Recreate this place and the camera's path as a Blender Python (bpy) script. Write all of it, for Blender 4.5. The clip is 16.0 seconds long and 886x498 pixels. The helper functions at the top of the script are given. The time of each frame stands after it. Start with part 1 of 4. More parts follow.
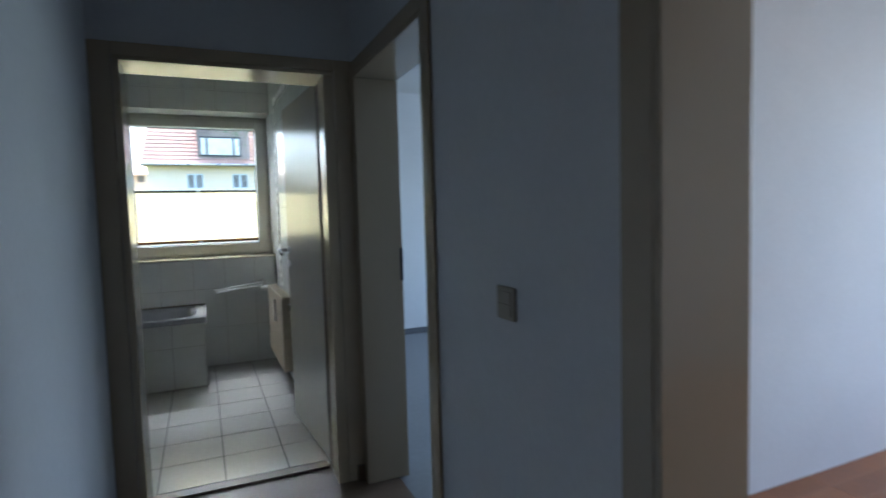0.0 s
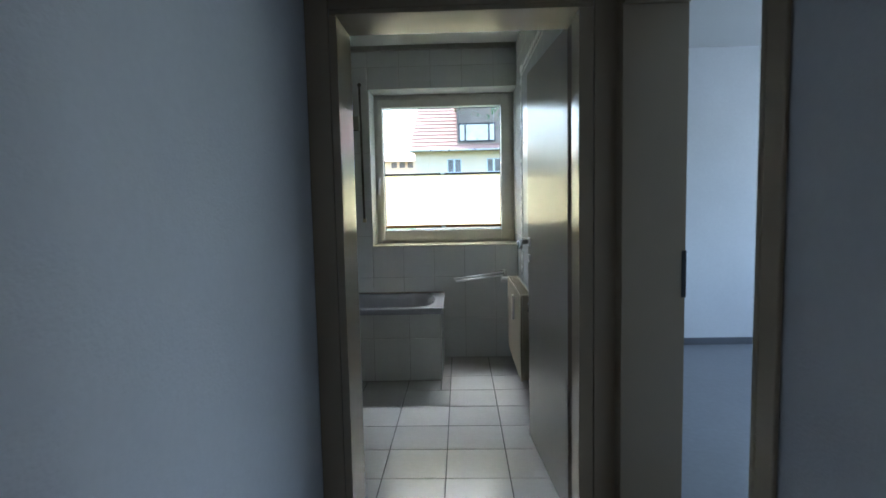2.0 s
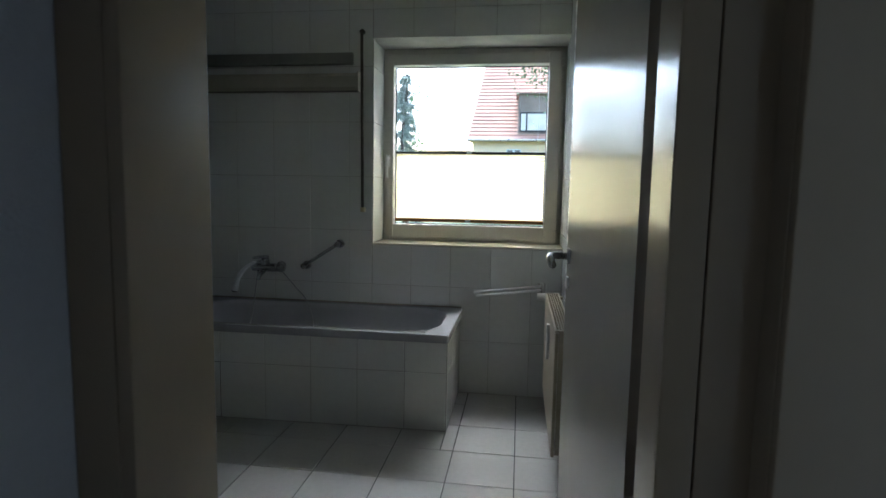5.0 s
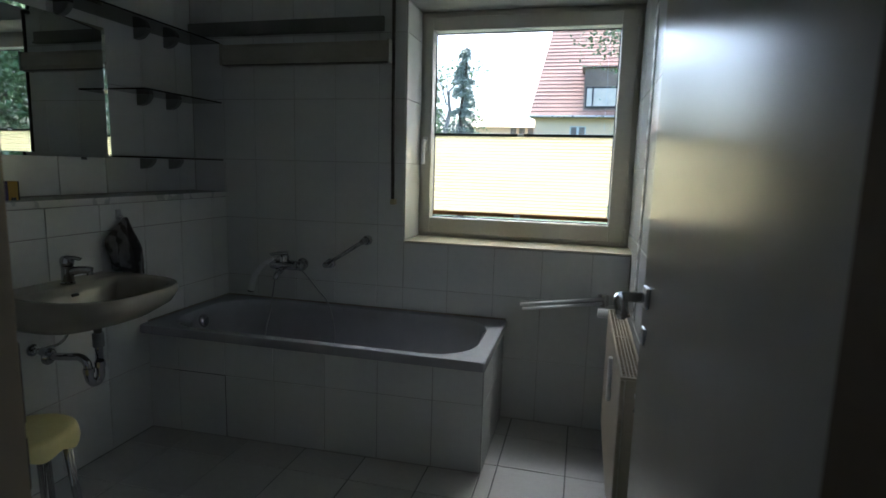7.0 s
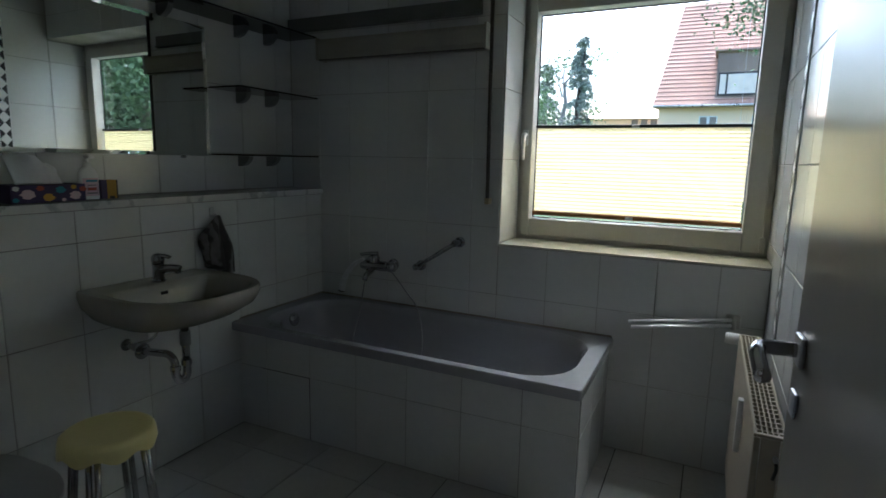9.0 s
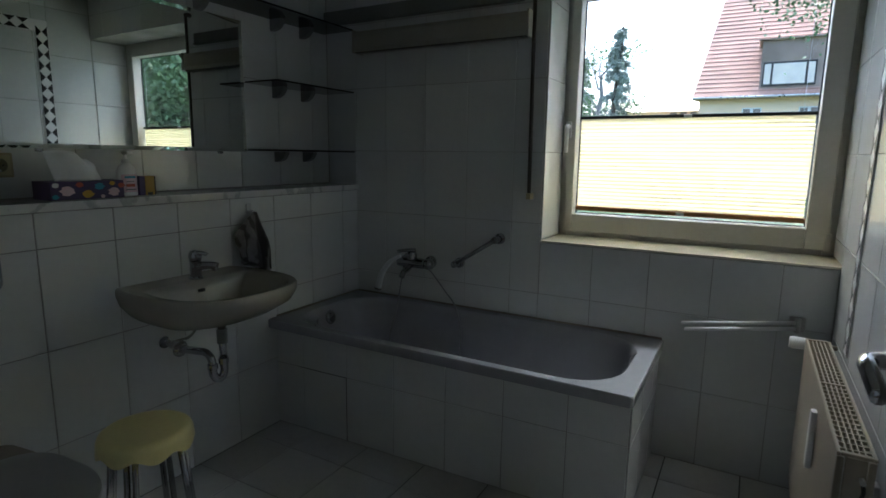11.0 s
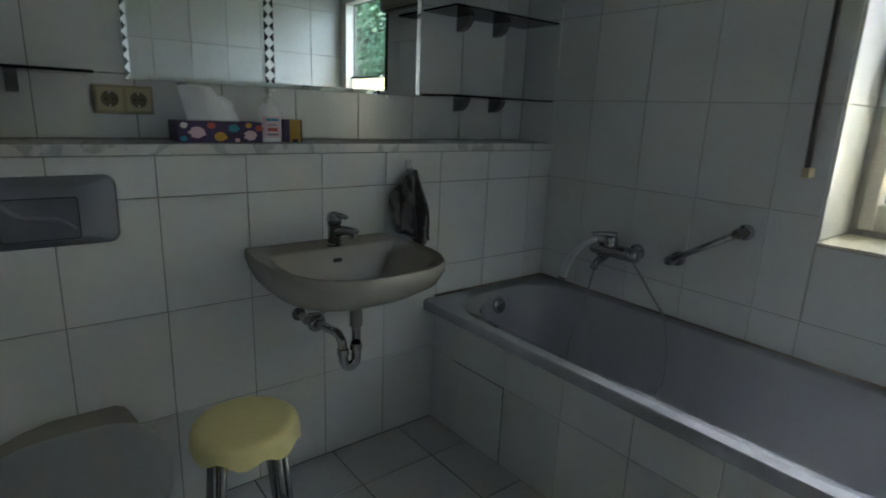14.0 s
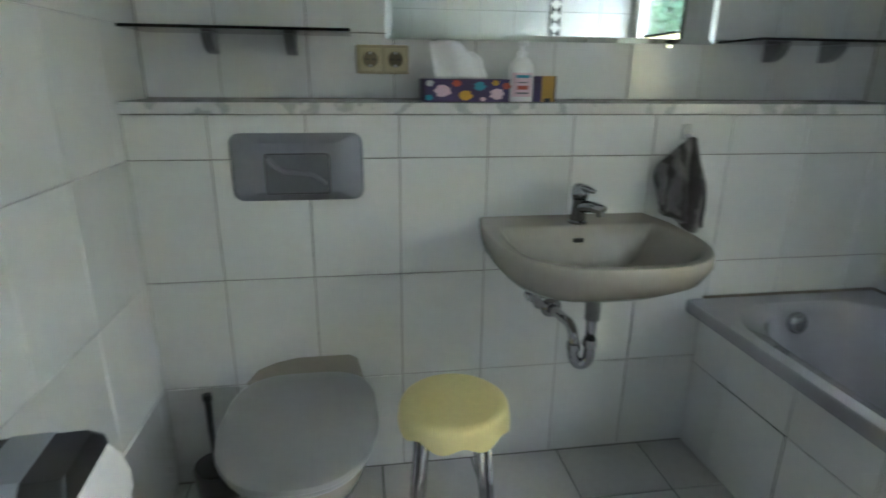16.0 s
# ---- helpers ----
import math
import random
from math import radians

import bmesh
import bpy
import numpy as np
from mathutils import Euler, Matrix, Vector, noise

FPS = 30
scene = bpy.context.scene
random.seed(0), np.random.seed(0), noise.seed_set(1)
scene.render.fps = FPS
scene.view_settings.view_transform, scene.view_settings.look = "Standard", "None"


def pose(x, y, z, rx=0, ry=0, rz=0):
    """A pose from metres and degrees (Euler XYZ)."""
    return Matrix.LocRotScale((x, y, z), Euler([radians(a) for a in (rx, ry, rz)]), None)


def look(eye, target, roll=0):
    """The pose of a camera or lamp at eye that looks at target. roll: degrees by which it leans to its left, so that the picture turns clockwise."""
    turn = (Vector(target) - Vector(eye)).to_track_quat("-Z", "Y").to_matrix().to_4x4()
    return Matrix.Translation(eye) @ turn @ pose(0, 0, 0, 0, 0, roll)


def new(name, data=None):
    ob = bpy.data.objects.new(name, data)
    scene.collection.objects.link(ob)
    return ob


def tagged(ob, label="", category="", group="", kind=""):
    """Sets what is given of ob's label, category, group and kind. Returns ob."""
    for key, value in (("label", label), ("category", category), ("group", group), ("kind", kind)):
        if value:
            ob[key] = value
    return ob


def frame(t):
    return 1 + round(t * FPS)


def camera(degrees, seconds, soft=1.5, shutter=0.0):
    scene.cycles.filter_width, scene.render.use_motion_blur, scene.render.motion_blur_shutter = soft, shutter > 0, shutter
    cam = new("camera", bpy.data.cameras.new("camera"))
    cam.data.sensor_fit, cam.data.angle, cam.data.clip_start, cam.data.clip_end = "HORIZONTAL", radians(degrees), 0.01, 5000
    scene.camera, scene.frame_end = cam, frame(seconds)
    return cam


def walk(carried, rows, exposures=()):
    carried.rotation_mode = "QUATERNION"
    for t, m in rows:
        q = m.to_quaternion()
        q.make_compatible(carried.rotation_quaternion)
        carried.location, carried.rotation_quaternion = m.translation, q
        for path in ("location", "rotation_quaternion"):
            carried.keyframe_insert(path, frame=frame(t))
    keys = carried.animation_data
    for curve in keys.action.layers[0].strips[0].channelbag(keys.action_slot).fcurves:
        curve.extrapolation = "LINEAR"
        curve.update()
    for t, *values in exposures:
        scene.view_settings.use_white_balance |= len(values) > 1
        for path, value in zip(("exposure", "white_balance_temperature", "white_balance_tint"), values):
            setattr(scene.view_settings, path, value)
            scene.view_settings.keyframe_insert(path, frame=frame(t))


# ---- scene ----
cam = camera(78.0, 16.0, soft=1.6, shutter=0.5)
PATH = [
    (0, (-0.013, 0.198, 1.266), (0.791, 2.025, 1.136), -1.6),
    (0.5, (0.019, 0.369, 1.3), (0.541, 2.295, 1.162), 0.0),
    (1, (0.047, 0.536, 1.252), (0.242, 2.523, 1.126), -0.2),
    (1.5, (0.077, 0.686, 1.327), (0.093, 2.679, 1.154), -1.0),
    (2, (0.123, 0.853, 1.28), (0.058, 2.844, 1.11), -1.2),
    (2.5, (0.148, 1.05, 1.284), (0.022, 3.037, 1.086), -1.2),
    (3, (0.17, 1.242, 1.286), (0.055, 3.229, 1.085), -2.1),
    (3.5, (0.204, 1.407, 1.272), (0.062, 3.39, 1.055), -0.6),
    (4, (0.248, 1.602, 1.231), (0.056, 3.583, 1.038), 0.4),
    (6.5, (0.373, 2.348, 1.317), (-0.044, 4.286, 1.056), 1.5),
    (7, (0.334, 2.482, 1.326), (-0.149, 4.402, 1.037), 1.6),
    (7.5, (0.316, 2.619, 1.33), (-0.241, 4.519, 1.045), 1.0),
    (8, (0.319, 2.699, 1.344), (-0.34, 4.564, 1.046), 1.8),
    (8.5, (0.332, 2.745, 1.34), (-0.448, 4.561, 1.036), 1.8),
    (9, (0.337, 2.745, 1.338), (-0.526, 4.521, 1.019), 1.3),
    (11.5, (0.212, 2.868, 1.321), (-0.756, 4.586, 0.987), 0.8),
    (12, (0.132, 2.964, 1.316), (-0.84, 4.678, 0.975), 1.1),
    (12.5, (0.05, 3.085, 1.311), (-1.008, 4.742, 0.943), 2.1),
    (13, (0.029, 3.21, 1.298), (-1.261, 4.69, 0.914), 2.2),
    (13.5, (0.008, 3.3, 1.285), (-1.442, 4.61, 0.86), 2.0),
    (14, (-0.01, 3.358, 1.279), (-1.532, 4.562, 0.794), 2.4),
    (14.5, (-0.086, 3.427, 1.251), (-1.715, 4.451, 0.703), 2.1),
    (15, (-0.14, 3.499, 1.246), (-1.864, 4.323, 0.655), 1.7),
    (15.5, (-0.177, 3.527, 1.245), (-1.967, 4.175, 0.629), 1.1),
    (16, (-0.175, 3.561, 1.232), (-2.061, 3.847, 0.629), 0.6),
]
EXPOSURES = [(0.0, 3.45, 5280, 4), (0.5, 3.4, 5130, 1), (1.0, 3.42, 5130, 1), (2.0, 3.42, 5320, 4), (3.0, 3.38, 5440, 4), (4.0, 3.36, 5480, 5), (6.5, 2.74, 5400, 5), (12.5, 2.66, 5290, 5), (13.0, 2.66, 5230, 5), (13.5, 3.18, 5270, 5), (14.0, 3.72, 5330, 5), (15.0, 4.75, 5460, 5), (16.0, 4.98, 5420, 4)]
walk(cam, [(t, look(eye, target, roll)) for t, eye, target, roll in PATH], EXPOSURES)

# ---- world and sun: an overcast day, light only through the windows ----
world = bpy.data.worlds.new("sky")
scene.world = world
world.use_nodes = True
_wn = world.node_tree.nodes
_sky = _wn.new("ShaderNodeTexSky")
_sky.sky_type, _sky.sun_disc = "NISHITA", False
_sky.sun_elevation, _sky.sun_rotation = radians(62), radians(0)
_sky.dust_density, _sky.air_density = 6.0, 1.0
world.node_tree.links.new(_sky.outputs[0], _wn["Background"].inputs[0])
_wn["Background"].inputs[1].default_value = 0.15
sun = new("sun", bpy.data.lights.new("sun", "SUN"))
sun.data.energy, sun.data.angle, sun.data.color = 0.5, radians(40), (1.0, 0.97, 0.93)
sun.matrix_world = pose(0, 0, 20, -28, 0, 0)


# area lamp added to brighten the side room, standing in for an unseen window
room_light = new("window_light", bpy.data.lights.new("window_light", "AREA"))
room_light.data.shape, room_light.data.size, room_light.data.size_y = "RECTANGLE", 2.3, 1.35
room_light.data.energy, room_light.data.color = 3.5, (0.86, 0.93, 1.0)
room_light.matrix_world = look((4.45, 3.85, 1.52), (3.0, 3.85, 1.50))


# a second added lamp lifts the wood-floored room; its window is unseen too
wood_room_light = new("window_light", bpy.data.lights.new("window_light", "AREA"))
wood_room_light.data.shape, wood_room_light.data.size, wood_room_light.data.size_y = "RECTANGLE", 2.1, 1.6
wood_room_light.data.energy, wood_room_light.data.color = 2.7, (1.0, 0.97, 0.93)
wood_room_light.matrix_world = look((4.45, 0.15, 1.4), (3.0, 0.15, 1.38))


# ---- materials ----
def mat(name, colour, rough=0.5, metal=0.0, vary=0.12, grain=12.0, bump=0.0, bump_scale=80.0, tint=None, coat=0.0, spec=0.5, piece=0.0):
    """A surface with stains at a large scale, grain at a small one, and fine relief."""
    m = bpy.data.materials.new(name)
    m.use_nodes = True
    n, link = m.node_tree.nodes, m.node_tree.links.new
    b = n["Principled BSDF"]
    b.inputs["Roughness"].default_value, b.inputs["Metallic"].default_value = rough, metal
    b.inputs["Coat Weight"].default_value, b.inputs["Specular IOR Level"].default_value = coat, spec
    geo = n.new("ShaderNodeTexCoord")
    big, small = n.new("ShaderNodeTexNoise"), n.new("ShaderNodeTexNoise")
    big.inputs["Scale"].default_value, big.inputs["Detail"].default_value = grain / 6, 4
    small.inputs["Scale"].default_value, small.inputs["Detail"].default_value = grain * 6, 3
    add = n.new("ShaderNodeMath")
    add.operation = "MULTIPLY_ADD"
    add.inputs[1].default_value = 0.4
    link(geo.outputs["Object"], big.inputs["Vector"]), link(geo.outputs["Object"], small.inputs["Vector"])
    link(small.outputs[0], add.inputs[0]), link(big.outputs[0], add.inputs[2])
    fac = add.outputs[0]
    if piece:
        info, more = n.new("ShaderNodeObjectInfo"), n.new("ShaderNodeMath")
        more.operation, more.inputs[1].default_value = "MULTIPLY_ADD", piece
        link(info.outputs["Random"], more.inputs[0]), link(fac, more.inputs[2])
        fac = more.outputs[0]
    ramp = n.new("ShaderNodeValToRGB")
    c = Vector(colour)
    dark = Vector(tint) if tint else c * (1 - 2 * vary)
    ramp.color_ramp.elements[0].position, ramp.color_ramp.elements[1].position = 0.45, 0.95
    ramp.color_ramp.elements[0].color, ramp.color_ramp.elements[1].color = (*dark, 1), (*(c * (1 + 0.3 * vary)), 1)
    link(fac, ramp.inputs[0]), link(ramp.outputs[0], b.inputs["Base Color"])
    wear = n.new("ShaderNodeMapRange")
    wear.inputs[3].default_value, wear.inputs[4].default_value = rough * 0.8, min(1, rough * 1.25)
    link(big.outputs[0], wear.inputs[0]), link(wear.outputs[0], b.inputs["Roughness"])
    if bump:
        fine, bm_ = n.new("ShaderNodeTexNoise"), n.new("ShaderNodeBump")
        fine.inputs["Scale"].default_value, fine.inputs["Detail"].default_value = bump_scale, 4
        bm_.inputs["Strength"].default_value, bm_.inputs["Distance"].default_value = bump, 0.004
        link(geo.outputs["Object"], fine.inputs["Vector"]), link(fine.outputs[0], bm_.inputs["Height"]), link(bm_.outputs[0], b.inputs["Normal"])
    return m


TILE = mat("wall_tile_glaze", (0.65, 0.66, 0.64), 0.16, vary=0.04, grain=6, bump=0.05, bump_scale=9, piece=0.12)
GROUT = mat("grey_grout", (0.3, 0.295, 0.275), 0.9, vary=0.2, grain=30, bump=0.3)
PALE_GROUT = mat("pale_grey_grout", (0.42, 0.415, 0.385), 0.9, vary=0.2, grain=30, bump=0.3)
FLOOR_GROUT = mat("dark_floor_grout", (0.1, 0.1, 0.1), 0.9, vary=0.2, grain=30)
FLOOR_TILE = mat("floor_tile_glaze", (0.57, 0.565, 0.545), 0.22, vary=0.07, grain=8, bump=0.06, bump_scale=14, piece=0.2)
PAINT = mat("white_wall_paint", (0.72, 0.73, 0.74), 0.75, vary=0.05, grain=9, bump=0.35, bump_scale=160)
CEIL = mat("ceiling_paint", (0.68, 0.68, 0.66), 0.8, vary=0.04, grain=8, bump=0.25, bump_scale=120)
FRAME_PAINT = mat("greige_frame_lacquer", (0.35, 0.285, 0.20), 0.17, vary=0.02, grain=3)
LEAF_PAINT = mat("pale_beige_door_lacquer", (0.36, 0.335, 0.285), 0.18, vary=0.02, grain=3, spec=0.42)
UPVC = mat("window_plastic", (0.62, 0.60, 0.54), 0.35, vary=0.07, grain=9, bump=0.03)
SEAL = mat("dark_rubber", (0.03, 0.028, 0.025), 0.6, vary=0.2)
CHROME = mat("chrome", (0.46, 0.46, 0.48), 0.07, metal=1.0, vary=0.05, grain=20)
STEEL = mat("brushed_steel", (0.5, 0.49, 0.47), 0.28, metal=1.0, vary=0.08, grain=30)
TUB = mat("grey_mauve_enamel", (0.355, 0.358, 0.38), 0.12, vary=0.05, grain=5, coat=0.8)
CERAMIC = mat("greige_ceramic", (0.34, 0.318, 0.272), 0.2, vary=0.05, grain=6)
LID = mat("grey_beige_seat_plastic", (0.27, 0.272, 0.265), 0.3, vary=0.05, grain=8)
GREY_PLASTIC = mat("grey_plastic", (0.25, 0.27, 0.30), 0.35, vary=0.06, grain=10)
YELLOW = mat("pale_yellow_plastic", (0.72, 0.64, 0.29), 0.34, vary=0.06, grain=10, bump=0.05)
MARBLE_BASE = (0.6, 0.6, 0.58)
SMOKED = mat("smoked_glass", (0.012, 0.013, 0.015), 0.06, vary=0.1)
CLAMP = mat("grey_clamp_metal", (0.2, 0.2, 0.2), 0.4, metal=0.4, vary=0.1)
SILVER = mat("silver_grey_lacquer", (0.27, 0.285, 0.31), 0.33, metal=0.85, vary=0.06, grain=10)
BRACKET = mat("wall_strip_grey", (0.2, 0.205, 0.19), 0.5, vary=0.15, grain=20)
# lighter copy of the chrome: the rail arms' bright reflections put into the colour
BRIGHT_CHROME = mat("brightened_chrome", (0.88, 0.88, 0.88), 0.33, metal=0.9, vary=0.05)
CASSETTE = mat("aged_beige_metal", (0.34, 0.32, 0.26), 0.4, vary=0.06, grain=9)
SWITCH = mat("aged_switch_plastic", (0.36, 0.32, 0.25), 0.4, vary=0.05, grain=12)
BEIGE = mat("beige_plastic", (0.46, 0.4, 0.24), 0.4, vary=0.06, grain=12)
RAD = mat("radiator_enamel", (0.36, 0.315, 0.235), 0.35, vary=0.06, grain=8)
BROWN_ROD = mat("dark_brown_rod", (0.05, 0.04, 0.035), 0.4, vary=0.15)
CLOTH = mat("dark_grey_terry", (0.25, 0.235, 0.225), 0.95, tint=(0.1, 0.095, 0.095), grain=70, bump=0.9, bump_scale=400)
PAPER = mat("white_tissue", (0.82, 0.83, 0.84), 0.9, vary=0.04, grain=20, bump=0.2)
PRINT = mat("dark_violet_print", (0.06, 0.035, 0.12), 0.5, vary=0.2, grain=40)
WHITE_PLASTIC = mat("white_plastic", (0.78, 0.78, 0.77), 0.35, vary=0.04, grain=12)
BLACK_PLASTIC = mat("black_plastic", (0.02, 0.02, 0.022), 0.35, vary=0.2)
RED = mat("red_brown_print", (0.45, 0.09, 0.05), 0.5, vary=0.1)
BLUE = mat("teal_print", (0.05, 0.3, 0.42), 0.5, vary=0.1)
ORANGE = mat("amber_print", (0.62, 0.35, 0.03), 0.45, vary=0.1)
PINK = mat("pale_pink_print", (0.75, 0.55, 0.6), 0.5, vary=0.1)
HALL_PAINT = mat("hall_wall_paint", (0.61, 0.612, 0.625), 0.75, vary=0.05, grain=9, bump=0.35, bump_scale=160)
HALL_FLOOR = mat("hall_floor_brown", (0.16, 0.11, 0.075), 0.35, vary=0.2, grain=10, bump=0.1)
WOOD = mat("wood_floor", (0.33, 0.135, 0.055), 0.45, vary=0.2, grain=14, bump=0.1, piece=0.3)
VINYL = mat("grey_vinyl", (0.225, 0.235, 0.255), 0.38, vary=0.14, grain=5, bump=0.1, bump_scale=40)
SKIRT = mat("grey_skirting", (0.12, 0.125, 0.14), 0.5, vary=0.1)
ROOF = mat("clay_roof_tile", (0.45, 0.27, 0.195), 0.8, vary=0.25, grain=3, bump=0.4, bump_scale=25, piece=0.3)
ROOF_OLD = mat("weathered_brown_tile", (0.42, 0.32, 0.26), 0.85, vary=0.25, grain=4, bump=0.4, bump_scale=25)
RENDER = mat("cream_house_render", (0.95, 0.74, 0.52), 0.9, vary=0.05, grain=2, bump=0.3)
# dormer panes: brightness put into the colour in place of reflected sky
PANE_LIGHT = mat("bright_dormer_pane", (0.88, 0.78, 0.66), 0.6, vary=0.1)
PANE_DARK = mat("far_window_glass", (0.3, 0.26, 0.23), 0.5, vary=0.2, spec=0.1)
GRASS = mat("grass_ground", (0.06, 0.10, 0.03), 0.95, vary=0.35, grain=1.5, bump=0.6, bump_scale=20)
BARK = mat("tree_bark", (0.12, 0.09, 0.07), 0.95, vary=0.3, grain=10, bump=0.8, bump_scale=30)
BIRCH = mat("pale_bark", (0.42, 0.40, 0.37), 0.9, vary=0.35, grain=8, bump=0.5, bump_scale=30)
NEEDLE = mat("spruce_needles", (0.38, 0.44, 0.36), 0.8, vary=0.4, grain=3)
LEAF = mat("broad_leaves", (0.22, 0.35, 0.15), 0.6, vary=0.4, grain=3)


def marble():
    m = mat("grey_veined_marble", MARBLE_BASE, 0.18, vary=0.06, grain=5)
    n, link = m.node_tree.nodes, m.node_tree.links.new
    geo, wave, ramp, mix = n.new("ShaderNodeTexCoord"), n.new("ShaderNodeTexWave"), n.new("ShaderNodeValToRGB"), n.new("ShaderNodeMixRGB")
    wave.inputs["Scale"].default_value, wave.inputs["Distortion"].default_value, wave.inputs["Detail"].default_value = 3.2, 18, 6
    wave.inputs["Detail Scale"].default_value = 1.6
    ramp.color_ramp.elements[0].position, ramp.color_ramp.elements[1].position = 0.02, 0.22
    ramp.color_ramp.elements[0].color, ramp.color_ramp.elements[1].color = (0.7, 0.71, 0.72, 1), (1, 1, 1, 1)
    b = n["Principled BSDF"]
    old = b.inputs["Base Color"].links[0].from_socket
    mix.blend_type, mix.inputs[0].default_value = "MULTIPLY", 1.0
    link(geo.outputs["Object"], wave.inputs["Vector"]), link(wave.outputs[1], ramp.inputs[0])
    link(old, mix.inputs[1]), link(ramp.outputs[0], mix.inputs[2]), link(mix.outputs[0], b.inputs["Base Color"])
    return m


def glass(name, rough=0.0, colour=(1, 1, 1)):
    m = bpy.data.materials.new(name)
    m.use_nodes = True
    b = m.node_tree.nodes["Principled BSDF"]
    b.inputs["Base Color"].default_value = (*colour, 1)
    b.inputs["Transmission Weight"].default_value, b.inputs["Roughness"].default_value, b.inputs["IOR"].default_value = 1.0, rough, 1.45
    return m


def mirror_glass():
    m = bpy.data.materials.new("silvered_mirror")
    m.use_nodes = True
    b = m.node_tree.nodes["Principled BSDF"]
    b.inputs["Base Color"].default_value, b.inputs["Metallic"].default_value, b.inputs["Roughness"].default_value = (0.64, 0.67, 0.64, 1), 1.0, 0.012
    return m


def blind_cloth():
    """Pleated yellow cloth that lets daylight through."""
    m = bpy.data.materials.new("yellow_pleated_cloth")
    m.use_nodes = True
    n, link = m.node_tree.nodes, m.node_tree.links.new
    weave, coords, ramp = n.new("ShaderNodeTexNoise"), n.new("ShaderNodeTexCoord"), n.new("ShaderNodeValToRGB")
    weave.inputs["Scale"].default_value = 60
    ramp.color_ramp.elements[0].color, ramp.color_ramp.elements[1].color = (0.87, 0.77, 0.46, 1), (0.89, 0.80, 0.51, 1)
    link(coords.outputs["Object"], weave.inputs["Vector"]), link(weave.outputs[0], ramp.inputs[0])
    dif, tra, mix = n.new("ShaderNodeBsdfDiffuse"), n.new("ShaderNodeBsdfTranslucent"), n.new("ShaderNodeMixShader")
    link(ramp.outputs[0], dif.inputs[0]), link(ramp.outputs[0], tra.inputs[0])
    mix.inputs[0].default_value = 0.5
    link(dif.outputs[0], mix.inputs[1]), link(tra.outputs[0], mix.inputs[2]), link(mix.outputs[0], n["Material Output"].inputs[0])
    return m


def fold_shaded_cloth(m):
    """Uneven dark bands running down the cloth, painting the shade between its folds."""
    n, link = m.node_tree.nodes, m.node_tree.links.new
    coords, wave, ramp, mix = n.new("ShaderNodeTexCoord"), n.new("ShaderNodeTexWave"), n.new("ShaderNodeValToRGB"), n.new("ShaderNodeMixRGB")
    wave.bands_direction = "Y"
    wave.inputs["Scale"].default_value, wave.inputs["Distortion"].default_value, wave.inputs["Detail"].default_value = 9.0, 2.5, 3
    wave.inputs["Detail Scale"].default_value = 2.0
    ramp.color_ramp.elements[0].position, ramp.color_ramp.elements[1].position = 0.3, 0.7
    ramp.color_ramp.elements[0].color, ramp.color_ramp.elements[1].color = (0.5, 0.5, 0.5, 1), (1.5, 1.5, 1.5, 1)
    b = n["Principled BSDF"]
    old = b.inputs["Base Color"].links[0].from_socket
    mix.blend_type, mix.inputs[0].default_value = "MULTIPLY", 1.0
    link(coords.outputs["Object"], wave.inputs["Vector"]), link(wave.outputs[1], ramp.inputs[0])
    link(old, mix.inputs[1]), link(ramp.outputs[0], mix.inputs[2]), link(mix.outputs[0], b.inputs["Base Color"])


fold_shaded_cloth(CLOTH)
MARBLE, PANE, MIRROR, BLIND = marble(), glass("window_glass"), mirror_glass(), blind_cloth()


# ---- building helpers ----
def mesh_of(bm, name, material, smooth=False):
    me = bpy.data.meshes.new(name)
    bmesh.ops.recalc_face_normals(bm, faces=bm.faces)
    bm.to_mesh(me)
    bm.free()
    me.materials.append(material)
    if smooth:
        for p in me.polygons:
            p.use_smooth = True
    return me


def part(name, bm, material, parent=None, label="", smooth=False, auto=0):
    ob = new(name, mesh_of(bm, name, material, smooth or bool(auto)))
    if auto:
        ob.data.set_sharp_from_angle(angle=radians(auto))
        flat_faces = ob.modifiers.new("flat_faces", "WEIGHTED_NORMAL")
        flat_faces.keep_sharp = True
    if parent:
        ob.parent = parent
    return tagged(ob, label)


def thing(name, loc, label, category, group="", rz=0):
    ob = new(name)
    ob.empty_display_size = 0.05
    ob.matrix_basis = pose(*loc, 0, 0, rz)
    return tagged(ob, label, category, group)


def box(x0, y0, z0, x1, y1, z1, bevel=0.0, seg=2, bm=None):
    own = bmesh.new()
    r = bmesh.ops.create_cube(own, size=1)
    bmesh.ops.scale(own, vec=(x1 - x0, y1 - y0, z1 - z0), verts=own.verts)
    bmesh.ops.translate(own, vec=((x0 + x1) / 2, (y0 + y1) / 2, (z0 + z1) / 2), verts=own.verts)
    if bevel:
        bmesh.ops.bevel(own, geom=list(own.edges), offset=bevel, segments=seg, profile=0.5, affect="EDGES", clamp_overlap=True)
    if bm is None:
        return own
    return join(bm, own)


def join(bm, other, m=None):
    tmp = bpy.data.meshes.new("tmp")
    if m is not None:
        bmesh.ops.transform(other, matrix=m, verts=other.verts)
    other.to_mesh(tmp)
    other.free()
    bm.from_mesh(tmp)
    bpy.data.meshes.remove(tmp)
    return bm


